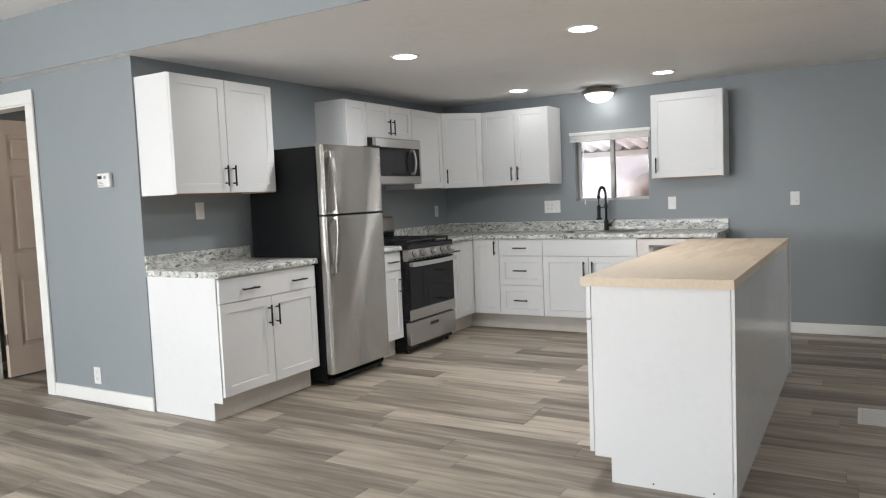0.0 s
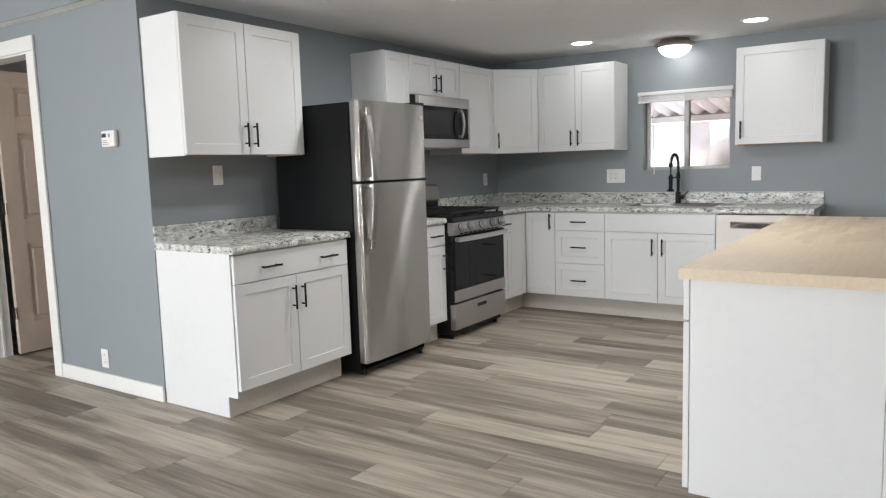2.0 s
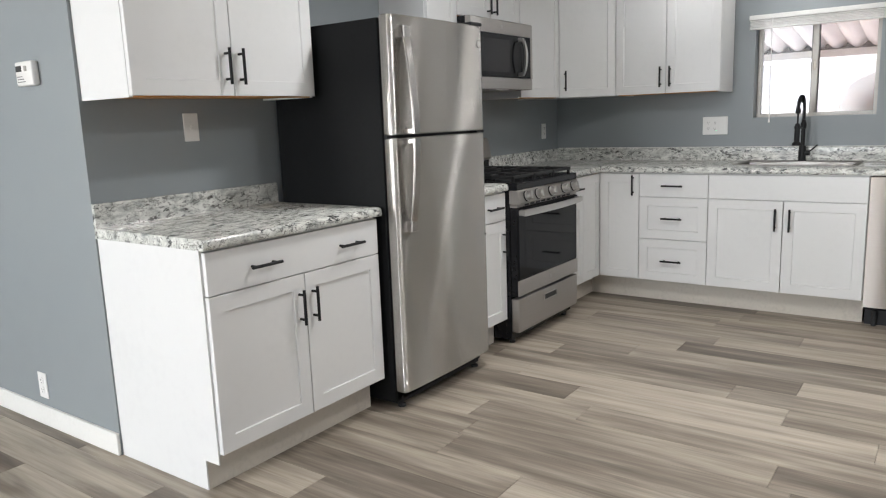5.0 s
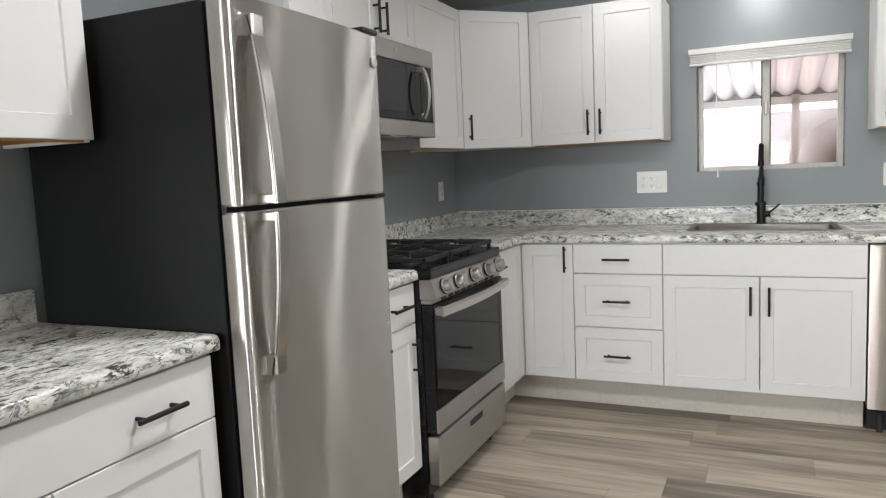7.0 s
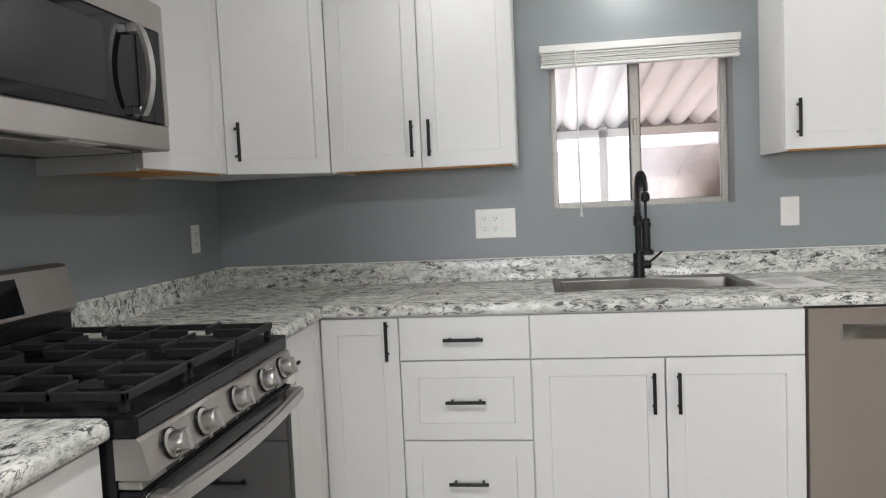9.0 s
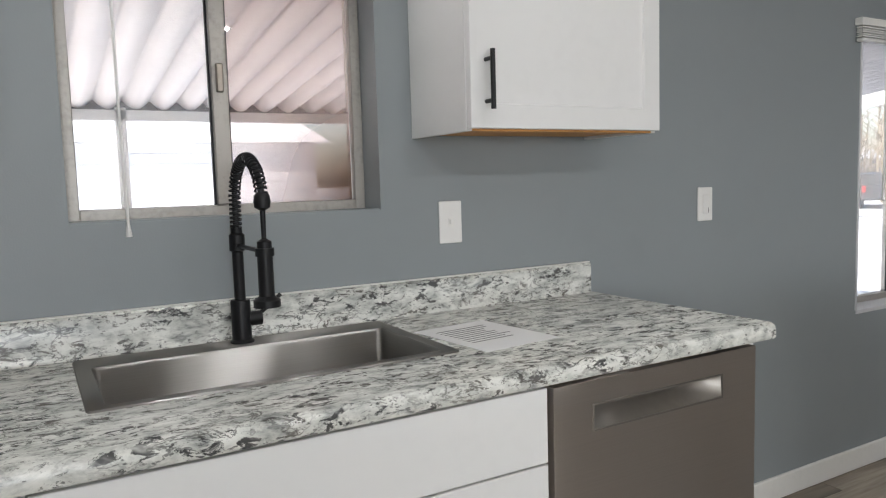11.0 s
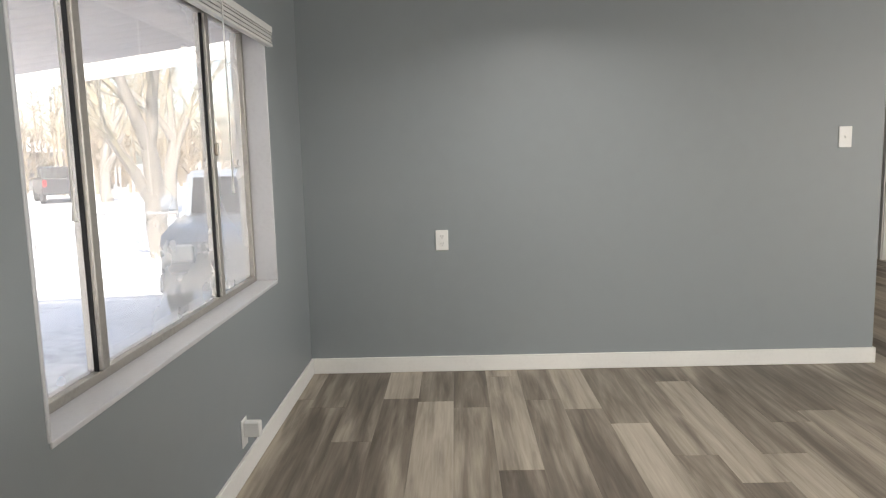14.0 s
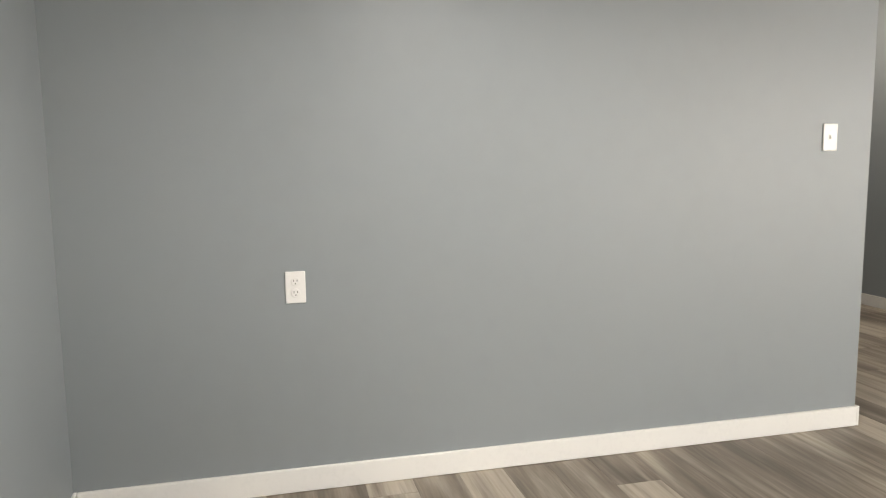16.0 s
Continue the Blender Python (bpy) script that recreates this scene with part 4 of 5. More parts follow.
# ---- range ----
def gas_range():
    y0, w = 6.022, 0.758
    ob = thing("gas_range", left(y0), "stainless steel gas range with black iron grates and dark oven window", "stove")
    part("body", box(B(), 0, w, -0.655, -0.03, 0.03, 0.874), ENAMEL, ob, "black enamel sides")
    # storage drawer, oven door, control panel
    dr = part("drawer", box(B(), 0.002, w - 0.002, -0.705, -0.655, 0.075, 0.268, 0.006, 2), STEELH, ob)
    hp = B()
    for a, b, c, d in ((0.30, 0.46, 0.197, 0.202), (0.30, 0.46, 0.232, 0.237), (0.30, 0.306, 0.202, 0.232), (0.454, 0.46, 0.202, 0.232)):
        box(hp, a, b, -0.709, -0.704, c, d, 0.001)
    part("grip", hp, CHROME, dr, "recessed grip")
    part("grip_recess", box(B(), 0.307, 0.453, -0.7055, -0.70, 0.203, 0.231), SLOT, dr)
    od = part("oven_door", box(B(), 0.002, w - 0.002, -0.70, -0.655, 0.28, 0.778, 0.005, 2), ENAMEL, ob, "black edged oven door")
    part("oven_window", box(B(), 0.012, w - 0.012, -0.706, -0.698, 0.378, 0.738, 0.002), DARKGLASS, od, "dark glass oven window")
    part("trim", box(B(), 0.002, w - 0.002, -0.7075, -0.698, 0.284, 0.372, 0.003, 2), STEELH, od, "stainless lower trim")
    bd = part("badge", box(B(), w / 2 - 0.011, w / 2 + 0.011, -0.7095, -0.707, 0.322, 0.344, 0.002), CHROME, od)
    tb = part("trim", box(B(), 0.002, w - 0.002, -0.7075, -0.698, 0.742, 0.776, 0.003, 2), ENAMEL, od, "black upper trim")
    hb = B()
    n = 14
    o, i = [], []
    for k in range(n + 1):
        u = k / n
        x = 0.012 + (w - 0.024) * u
        y = -0.735 - 0.022 * math.sin(math.pi * u)
        o.append((x, y - 0.012))
        i.append((x, y + 0.006))
    extrude_outline(hb, o + i[::-1], 0.735, 0.772, "z")
    bmesh.ops.bevel(hb, geom=[e for e in hb.edges if abs(e.verts[0].co.z - e.verts[1].co.z) < 1e-6], offset=0.006, segments=2, affect="EDGES")
    for x in (0.03, w - 0.03):
        box(hb, x - 0.018, x + 0.018, -0.738, -0.705, 0.738, 0.769, 0.004)
    part("handle", hb, CHROME, od, "bowed steel oven handle", smooth=35)
    vt = B()
    for k in range(9):
        box(vt, 0.09 + k * 0.066, 0.135 + k * 0.066, -0.702, -0.69, 0.784, 0.794)
    part("vent", vt, SLOT, ob, "row of dark vent slots")
    part("vent_rail", box(B(), 0.004, w - 0.004, -0.70, -0.655, 0.781, 0.797, 0.002), STEELH, ob)
    cp = B()
    extrude_outline(cp, [(-0.655, 0.80), (-0.715, 0.80), (-0.722, 0.808), (-0.706, 0.868), (-0.698, 0.874), (-0.655, 0.874)], 0.0, w, "x")
    part("control_panel", cp, STEELH, ob)
    tilt = math.degrees(math.atan2(0.016, 0.060))
    for x in (0.085, 0.215, 0.379, 0.543, 0.673):
        k = B()
        m = pose(x, -0.714, 0.838, 90 - tilt)
        lathe(k, [(0.027, 0), (0.027, 0.006), (0.021, 0.009), (0.0205, 0.032), (0.018, 0.036)], 24, m)
        part("knob_ring", lathe(B(), [(0.030, -0.001), (0.030, 0.005), (0.0272, 0.006)], 24, m), ENAMEL, ob, "black ring round the knob", smooth=40)
        kn = part("knob", k, CHROME, ob, "satin steel burner knob", smooth=40)
        kb = box(B(), -0.0045, 0.0045, -0.021, 0.021, 0.032, 0.043, 0.0015)
        kb.transform(m)
        part("grip", kb, CHROME, kn)
    # cooktop, burners, grates
    part("cooktop", box(B(), 0.0, w, -0.702, -0.05, 0.8745, 0.914, 0.006, 2), ENAMEL, ob, "black enamel cooktop")
    for x, y, r in ((0.17, -0.53, 0.046), (0.17, -0.23, 0.038), (0.379, -0.38, 0.05), (0.588, -0.53, 0.05), (0.588, -0.23, 0.036)):
        part("burner", lathe(B(), [(r + 0.012, 0.914), (r + 0.010, 0.922), (r - 0.004, 0.924), (r - 0.002, 0.932), (r - 0.008, 0.936)], 24, Matrix.Translation((x, y, 0))), IRON, ob, smooth=35)
    for gx0, gx1 in ((0.022, 0.258), (0.264, 0.494), (0.50, 0.736)):
        g = B()
        ya, yb = -0.672, -0.075
        t, z0, z1 = 0.011, 0.934, 0.952
        for y in (ya, (ya + yb) / 2, yb - t):
            box(g, gx0, gx1, y, y + t, z0, z1, 0.002)
        for x in (gx0, gx1 - t):
            box(g, x, x + t, ya, yb, z0 + 0.0005, z1 - 0.0005, 0.002)
        cxm = (gx0 + gx1) / 2
        for cyy in (ya + 0.15, yb - 0.15):
            box(g, gx0, cxm - 0.035, cyy - t / 2, cyy + t / 2, z0 + 0.002, z1 + 0.004, 0.002)
            box(g, cxm + 0.035, gx1, cyy - t / 2, cyy + t / 2, z0 + 0.002, z1 + 0.004, 0.002)
            box(g, cxm - t / 2, cxm + t / 2, cyy - 0.14, cyy - 0.035, z0 + 0.002, z1 + 0.004, 0.002)
            box(g, cxm - t / 2, cxm + t / 2, cyy + 0.035, cyy + 0.14, z0 + 0.002, z1 + 0.004, 0.002)
        for x in (gx0 + 0.004, gx1 - 0.018):
            for y in (ya + 0.004, yb - 0.018):
                box(g, x, x + 0.014, y, y + 0.014, 0.9135, z0 + 0.004)
        part("grate", g, IRON, ob, "black cast iron grate")
    # back guard
    bg = B()
    extrude_outline(bg, [(-0.012, 0.895), (-0.060, 0.895), (-0.060, 0.99), (-0.085, 1.01), (-0.060, 1.125), (-0.045, 1.135), (-0.012, 1.135)], 0.0, w, "x")
    part("back_guard", bg, STEELH, ob)
    part("guard_base", box(B(), 0.002, w - 0.002, -0.063, -0.058, 0.914, 0.992), ENAMEL, ob)
    ck = B()
    extrude_outline(ck, [(-0.0845, 1.02), (-0.0875, 1.025), (-0.066, 1.112), (-0.063, 1.110)], 0.22, 0.54, "x")
    part("display", ck, DARKGLASS, ob, "black glass clock display")
    for x in (0.05, w - 0.05):
        for y in (-0.63, -0.08):
            part("foot", cyl(B(), (x, y, 0), (x, y, 0.032), 0.016, n=12), RUBBER, ob)


gas_range()


# ---- microwave ----
def microwave():
    y0, w, z0, z1 = 6.060, 0.70, 1.432, 1.826
    ob = thing("microwave", left(y0), "stainless steel over-the-range microwave with a black window", "microwave")
    part("body", box(B(), 0, w, -0.375, -0.003, z0, z1), ENAMEL, ob, "black case")
    bm = B()
    extrude_outline(bm, [(-0.376, z1 - 0.078), (-0.412, z1 - 0.078), (-0.412, z1 - 0.006), (-0.404, z1), (-0.376, z1)], 0, w, "x")
    part("top_rail", bm, STEELH, ob)
    part("bottom_rail", box(B(), 0, w, -0.412, -0.376, z0, z0 + 0.068, 0.004), STEELH, ob)
    dr = part("door", box(B(), 0.0, w * 0.80, -0.411, -0.376, z0 + 0.070, z1 - 0.080, 0.003), DARKGLASS, ob, "black glass door")
    part("frame", box(B(), 0.0, 0.028, -0.4125, -0.376, z0 + 0.068, z1 - 0.078), STEELH, dr)
    part("window", box(B(), 0.05, w * 0.60, -0.4125, -0.410, z0 + 0.10, z1 - 0.11, 0.001), ENAMEL, dr, "perforated dark window")
    part("keypad", box(B(), w * 0.80 + 0.002, w - 0.022, -0.411, -0.376, z0 + 0.070, z1 - 0.080, 0.002), DARKGLASS, ob, "black keypad")
    part("frame", box(B(), w - 0.022, w, -0.4125, -0.376, z0 + 0.068, z1 - 0.078), STEELH, ob)
    hb = B()
    o, i = [], []
    for k in range(13):
        u = k / 12
        z = z0 + 0.078 + (z1 - z0 - 0.168) * u
        y = -0.428 - 0.028 * math.sin(math.pi * u) ** 0.7
        o.append((y - 0.012, z))
        i.append((y, z))
    extrude_outline(hb, o + i[::-1], w * 0.745, w * 0.745 + 0.024, "x")
    for z in (z0 + 0.09, z1 - 0.10):
        box(hb, w * 0.745, w * 0.745 + 0.024, -0.436, -0.409, z - 0.012, z + 0.012, 0.003)
    part("handle", hb, CHROME, dr, "bowed steel handle", smooth=35)
    part("badge", lathe(B(), [(0.012, 0), (0.012, 0.002), (0.010, 0.003)], 20, pose(w / 2 - 0.02, -0.4125, z1 - 0.04, 90)), CHROME, ob)
    part("filter", box(B(), 0.08, w - 0.08, -0.34, -0.10, z0 - 0.004, z0 + 0.002), ALU, ob, "grease filter underneath")
    part("lamp_cover", box(B(), 0.28, w - 0.28, -0.40, -0.35, z0 - 0.003, z0 + 0.001), PLATE, ob)


microwave()


# ---- island ----
def island():
    x0, x1, y0, y1 = -0.862, -0.262, 4.14, 6.43
    L = y1 - y0
    ob = thing("kitchen_island", pose(x1, y1, 0, 0, 0, -90), "white kitchen island with shaker fronts on the plank floor", "kitchen island")
    d = x1 - x0
    H = 0.888
    bm = B()
    box(bm, 0.018, L - 0.018, -d, -0.016, 0.11, H)
    part("body", bm, CAB, ob)
    for a, b in ((0, 0.018), (L - 0.018, L)):
        pn = B()
        extrude_outline(pn, [(-0.012, 0.0), (-d + 0.075, 0.0), (-d + 0.075, 0.11), (-d, 0.11), (-d, H), (-0.012, H)], a, b, "x")
        part("end_panel", pn, CAB, ob)
    ap = B()
    extrude_outline(ap, [(-0.016, 0.0), (-d + 0.078, 0.0), (-d + 0.078, 0.113), (-d + 0.032, 0.113), (-d + 0.032, H - 0.002), (-0.016, H - 0.002)], L, L + 0.005, "x")
    part("cover_panel", ap, CAB, ob, "thin white cover panel on the end")
    for x in (0.09, 0.34):
        part("nail", cyl(B(), (L + 0.0045, -x, 0.022), (L + 0.0065, -x, 0.022), 0.004, n=8), SLOT, ob)
    part("back_panel", box(B(), -0.003, L + 0.003, -0.014, 0, 0.0, H, 0.001), PANELW, ob, "semi-gloss white back panel")
    part("end_trim", box(B(), -0.020, -0.0035, -d - 0.004, 0.018, 0.0, H, 0.001), CAB, ob, "white end board standing proud of the back")
    part("toe_kick", box(B(), 0.02, L - 0.02, -d + 0.075, -d + 0.09, 0, 0.11), KICK, ob)
    n = 3
    for k in range(n):
        a, b = L * k / n, L * (k + 1) / n
        m = (a + b) / 2
        front(ob, "drawer", a, b, 0.735, H - 0.006, -d - 0.024, False, [("h", m, 0.81)])
        front(ob, "door", a, m, 0.125, 0.73, -d - 0.024, True, [("v", m - 0.035, 0.61)])
        front(ob, "door", m, b, 0.125, 0.73, -d - 0.024, True, [("v", m + 0.035, 0.61)])
    # butcher block top of staves along its length
    tp = thing("butcher_block_top", pose(0, 0, 0.889), "pale oiled butcher block worktop on the island", "worktop")
    xa, xb, ya, yb = -0.886, -0.254, 4.075, 6.45
    strips = 15
    sw = (xb - xa) / strips
    rng = random.Random(5)
    for k in range(strips):
        y = ya
        cuts = [ya]
        while y < yb:
            y += rng.uniform(0.35, 0.75)
            cuts.append(min(y, yb))
        bm = B()
        for p, q in zip(cuts, cuts[1:]):
            if q - p > 0.002:
                box(bm, xa + k * sw + 0.0001, xa + (k + 1) * sw - 0.0001, p + 0.0001, q - 0.0001, 0, 0.039)
        part("stave", bm, BUTCHER, tp)
    return ob


island()


# ---- wall plates, thermostat ----
def wall_plate(m, label, kind, w=0.072, h=0.116):
    """A plate on the wall at local y = 0, facing -y, centred at the origin."""
    ob = thing("outlet" if kind == "outlet" else "light_switch", m, label, "outlet" if kind == "outlet" else "light switch")
    part("plate", box(B(), -w / 2, w / 2, -0.006, -0.0005, -h / 2, h / 2, 0.003, 2), PLATE, ob)
    if kind == "outlet":
        for s in (-1, 1):
            soc = part("socket", lathe(B(), [(0.0165, 0), (0.0165, 0.002), (0.015, 0.003)], 20, pose(0, -0.006, s * 0.021, 90)), PLATE, ob, smooth=30)
            sl = B()
            for dx in (-0.006, 0.006):
                box(sl, dx - 0.0011, dx + 0.0011, -0.0094, -0.0088, s * 0.021, s * 0.021 + 0.008)
            cyl(sl, (0, -0.0088, s * 0.021 - 0.007), (0, -0.0094, s * 0.021 - 0.007), 0.0025, n=8)
            part("slot", sl, SLOT, soc)
    elif kind == "rocker":
        part("rocker", box(B(), -0.0165, 0.0165, -0.010, -0.006, -0.033, 0.033, 0.002), PLATE, ob)
        part("slider", box(B(), 0.010, 0.012, -0.0105, -0.0098, -0.03, -0.012), SLOT, ob)
    elif kind == "toggle":
        part("toggle", box(B(), -0.005, 0.005, -0.012, -0.005, -0.006, 0.009, 0.002), PLATE, ob)
        part("collar", box(B(), -0.0075, 0.0075, -0.0072, -0.006, -0.013, 0.013), TRIM, ob)
        for s in (-1, 1):
            part("screw", cyl(B(), (0, -0.0058, s * 0.03), (0, -0.0068, s * 0.03), 0.0028, n=10), PLATE, ob)
    return ob


wall_plate(pose(-1.352, SW, 1.157), "white toggle switch plate above the counter", "toggle")
wall_plate(pose(-0.325, SW, 1.165), "white dimmer switch plate on the grey wall", "rocker")
wall_plate(pose(LW, 4.515, 1.276, 0, 0, 90), "white switch plate above the small counter", "toggle")
wall_plate(pose(LW, 7.69, 1.15, 0, 0, 90), "white outlet above the corner counter", "outlet")
wall_plate(pose(-4.334, DW, 0.185), "white outlet low on the grey wall", "outlet")
wall_plate(pose(EW, 4.888, 1.299, 0, 0, -90), "white toggle switch plate near the wall's end", "toggle")
wall_plate(pose(EW, 7.147, 0.773, 0, 0, -90), "white duplex outlet on the grey end wall", "outlet")
# three-gang plate: outlet, safety outlet, rocker
g3 = thing("outlet_and_switch_plate", pose(-2.533, SW, 1.156), "white three-gang plate with two outlets and a switch", "outlet")
part("plate", box(B(), -0.085, 0.085, -0.006, -0.0005, -0.062, 0.062, 0.003, 2), PLATE, g3)
for x in (-0.046, 0.0, 0.046):
    dv = part("device", box(B(), x - 0.0165, x + 0.0165, -0.0085, -0.006, -0.034, 0.034, 0.0015), PLATE, g3)
    if x < 0.04:
        sl = B()
        for s in (-1, 1):
            for dx in (-0.006, 0.006):
                box(sl, x + dx - 0.0011, x + dx + 0.0011, -0.0092, -0.0084, s * 0.02, s * 0.02 + 0.007)
            cyl(sl, (x, -0.0084, s * 0.02 - 0.007), (x, -0.0092, s * 0.02 - 0.007), 0.0025, n=8)
        part("slot", sl, SLOT, dv)
part("indicator", box(B(), 0.010, 0.014, -0.0095, -0.0084, -0.035, -0.032), glow("green_led", (0.1, 1, 0.3), 2), g3, "small green indicator light")
th = thing("thermostat", pose(-4.078, DW, 1.502), "white wall thermostat with a small dark display", "thermostat")
part("case", box(B(), -0.064, 0.064, -0.030, -0.0005, -0.046, 0.046, 0.008, 3), PLATE, th, smooth=30)
part("display", box(B(), -0.055, -0.012, -0.0312, -0.0295, 0.008, 0.030), SLOT, th, "small dark display")
part("button", box(B(), 0.010, 0.030, -0.0335, -0.0295, 0.008, 0.028, 0.002), ALU, th)
pr = B()
for k in range(3):
    box(pr, -0.05, -0.01 + 0.01 * k, -0.0308, -0.0299, -0.012 - 0.010 * k, -0.0095 - 0.010 * k)
part("print", pr, SLOT, th)
# low cable plate with a plug below the dining window
lp = thing("cable_outlet", pose(1.90, SW, 0.185), "white cable plate with a small box plugged in", "outlet")
part("plate", box(B(), -0.035, 0.035, -0.006, -0.0005, -0.058, 0.058, 0.003), PLATE, lp)
part("plug", box(B(), -0.018, 0.022, -0.070, -0.006, -0.015, 0.045, 0.004), PLATE, lp)
part("stem", cyl(B(), (0.0, -0.045, -0.015), (0.0, -0.045, -0.022), 0.006, n=10), ALU, lp)


# ---- lights ----
def can(x, y, z=CEIL):
    ob = thing("recessed_light", pose(x, y, z), "round white recessed LED ceiling light, lit", "ceiling light", "recessed lights")
    part("trim_ring", lathe(B(), [(0.100, 0.0), (0.098, -0.005), (0.082, -0.006), (0.080, -0.003)], 32), TRIM, ob, smooth=40)
    part("lens", lathe(B(), [(0.080, -0.002), (0.078, -0.0045), (0.02, -0.0055)], 32), DISC, ob, "glowing white lens", smooth=40)


for cx, cy in CANS:
    can(cx, cy)
can(2.1, 6.5)
can(5.3, 3.2, 2.65)
fl = thing("flush_light", pose(-5.0, 5.4, CEIL), "small flush ceiling light in the room behind the door", "ceiling light")
part("dome", lathe(B(), [(0.11, 0.0), (0.105, -0.03), (0.07, -0.06), (0.01, -0.072)], 24), DOME, fl, "frosted glass dome", smooth=50).visible_shadow = False
fl = thing("flush_light", pose(-1.96, 7.735, CEIL), "flush ceiling light with a nickel rim and a lit frosted dome", "ceiling light")
part("rim", lathe(B(), [(0.115, 0), (0.120, -0.024), (0.158, -0.030), (0.165, -0.038), (0.160, -0.048), (0.140, -0.060), (0.128, -0.064)], 36), NICKEL, fl, "brushed nickel rim", smooth=40)
part("dome", lathe(B(), [(0.132, -0.062), (0.125, -0.081), (0.105, -0.106), (0.075, -0.126), (0.04, -0.137), (0.008, -0.140)], 36), DOME, fl, "frosted glass dome", smooth=50).visible_shadow = False
part("finial", lathe(B(), [(0.006, -0.139), (0.010, -0.144), (0.008, -0.151), (0.003, -0.156)], 16), NICKEL, fl)
vt = thing("floor_vent", pose(0.235, 5.57, 0.001), "white floor register set in the plank floor", "floor vent")
part("frame", box(B(), -0.078, 0.078, -0.155, 0.155, 0, 0.005, 0.002), TRIM, vt)
for k in range(10):
    part("slat", box(B(), -0.055, 0.055, -0.13 + k * 0.027, -0.112 + k * 0.027, 0.0045, 0.0065), PLATE, vt)
part("grille_back", box(B(), -0.058, 0.058, -0.134, 0.134, 0.0046, 0.0054), KICK, vt, "grey grille behind the slats")


# ---- windows ----
def window(name, hole, bars, label, pane_mats, lintel=0.11):
    """Aluminium sliding window set deep in its opening; bars: places of the uprights."""
    xa, xb, za, zb = hole
    y = SW + lintel
    ob = tagged(new(name), label, "window", "", "structure")
    t = 0.028
    for a, b, c, d in ((xa, xa + t, za, zb), (xb - t, xb, za, zb), (xa + t, xb - t, za, za + t), (xa + t, xb - t, zb - t, zb)):
        part("window_frame", box(B(), a, b, y - 0.012, y + 0.035, c, d, 0.002), ALU, ob)
    for bx in bars:
        part("mullion", box(B(), bx - 0.020, bx + 0.020, y - 0.018, y + 0.03, za + t, zb - t, 0.003), ALU, ob)
        # thin dark strips put in for the shadow lines along the upright
        for gx in (bx - 0.022, bx + 0.022):
            part("gasket_or_shade_line", box(B(), gx - 0.002, gx + 0.002, y - 0.006, y + 0.006, za + t, zb - t), RUBBER, ob, "dark strip drawn for the shadow line beside the mullion")
    edges = [xa + t, *bars, xb - t]
    for k, (a, b) in enumerate(zip(edges, edges[1:])):
        gl = part("pane", box(B(), a + 0.002, b - 0.002, y + 0.008, y + 0.012, za + t, zb - t), pane_mats[k % len(pane_mats)], ob, "clear window pane")
        gl.visible_shadow = False
    return ob


kw = window("window_1", KWIN, [-1.935], "aluminium sliding window over the sink", [PANE, SCREENED])
part("latch", box(B(), -1.945, -1.927, SW + 0.082, SW + 0.094, 1.50, 1.57, 0.003), NICKEL, kw)
bw = window("window_2", BWIN, [1.05, 2.06], "wide three-part aluminium window in the dining area", [PANE_WIDE])
part("latch", box(B(), 2.052, 2.070, SW + 0.078, SW + 0.092, 1.28, 1.33, 0.003), NICKEL, bw)
part("window_sill", box(B(), BWIN[0], BWIN[1], SW - 0.004, SW + 0.098, BWIN[2] - 0.012, BWIN[2] + 0.004, 0.002), WHITEVINYL, bw, "white painted sill")
part("reveal", box(B(), BWIN[1] - 0.004, BWIN[1] + 0.008, SW - 0.004, SW + 0.098, BWIN[2] + 0.004, BWIN[3], 0.002), WHITEVINYL, bw, "white painted reveal")
part("reveal", box(B(), BWIN[0] - 0.008, BWIN[0] + 0.004, SW - 0.004, SW + 0.098, BWIN[2] + 0.004, BWIN[3], 0.002), WHITEVINYL, bw, "white painted reveal")
part("window_sill", box(B(), KWIN[0], KWIN[1], SW + 0.004, SW + 0.098, KWIN[2] - 0.004, KWIN[2] + 0.004), WALL, kw)


def blind(x0, x1, z1, label, wands=(), drop=0.675):
    """Raised mini blind: head rail, packed slats, bottom rail."""
    ob = thing("window_blind", pose(x0, SW, z1), label, "window blind", "raised blinds")
    w = x1 - x0
    part("head_rail", box(B(), 0, w, -0.034, -0.002, -0.030, 0, 0.002), BLIND, ob)
    for k in range(5):
        z = -0.0345 - k * 0.0088
        q = 0.0035 * (k % 2)
        part("slat", box(B(), 0.006 + q, w - 0.006 - q, -0.033 + q, -0.006, z - 0.0052, z), BLIND, ob)
    part("bottom_rail", box(B(), 0.004, w - 0.004, -0.034, -0.006, -0.092, -0.079, 0.003), BLIND, ob)
    for wx in wands:
        part("wand", tube(B(), [(wx, -0.038, -0.02), (wx, -0.040, -drop * 0.6), (wx + 0.004, -0.036, -drop)], 0.0032, 8), BLIND, ob, "thin plastic wand")
        part("tassel", lathe(B(), [(0.003, 0.0), (0.006, -0.02), (0.007, -0.03)], 10, Matrix.Translation((wx + 0.004, -0.036, -drop + 0.003))), BLIND, ob)
    return ob


blind(-2.325, -1.535, 1.872, "white mini blind drawn up over the sink window", (0.145,))
blind(0.545, 2.60, 1.868, "white mini blind drawn up over the dining window", (0.165, 1.305), 0.70)

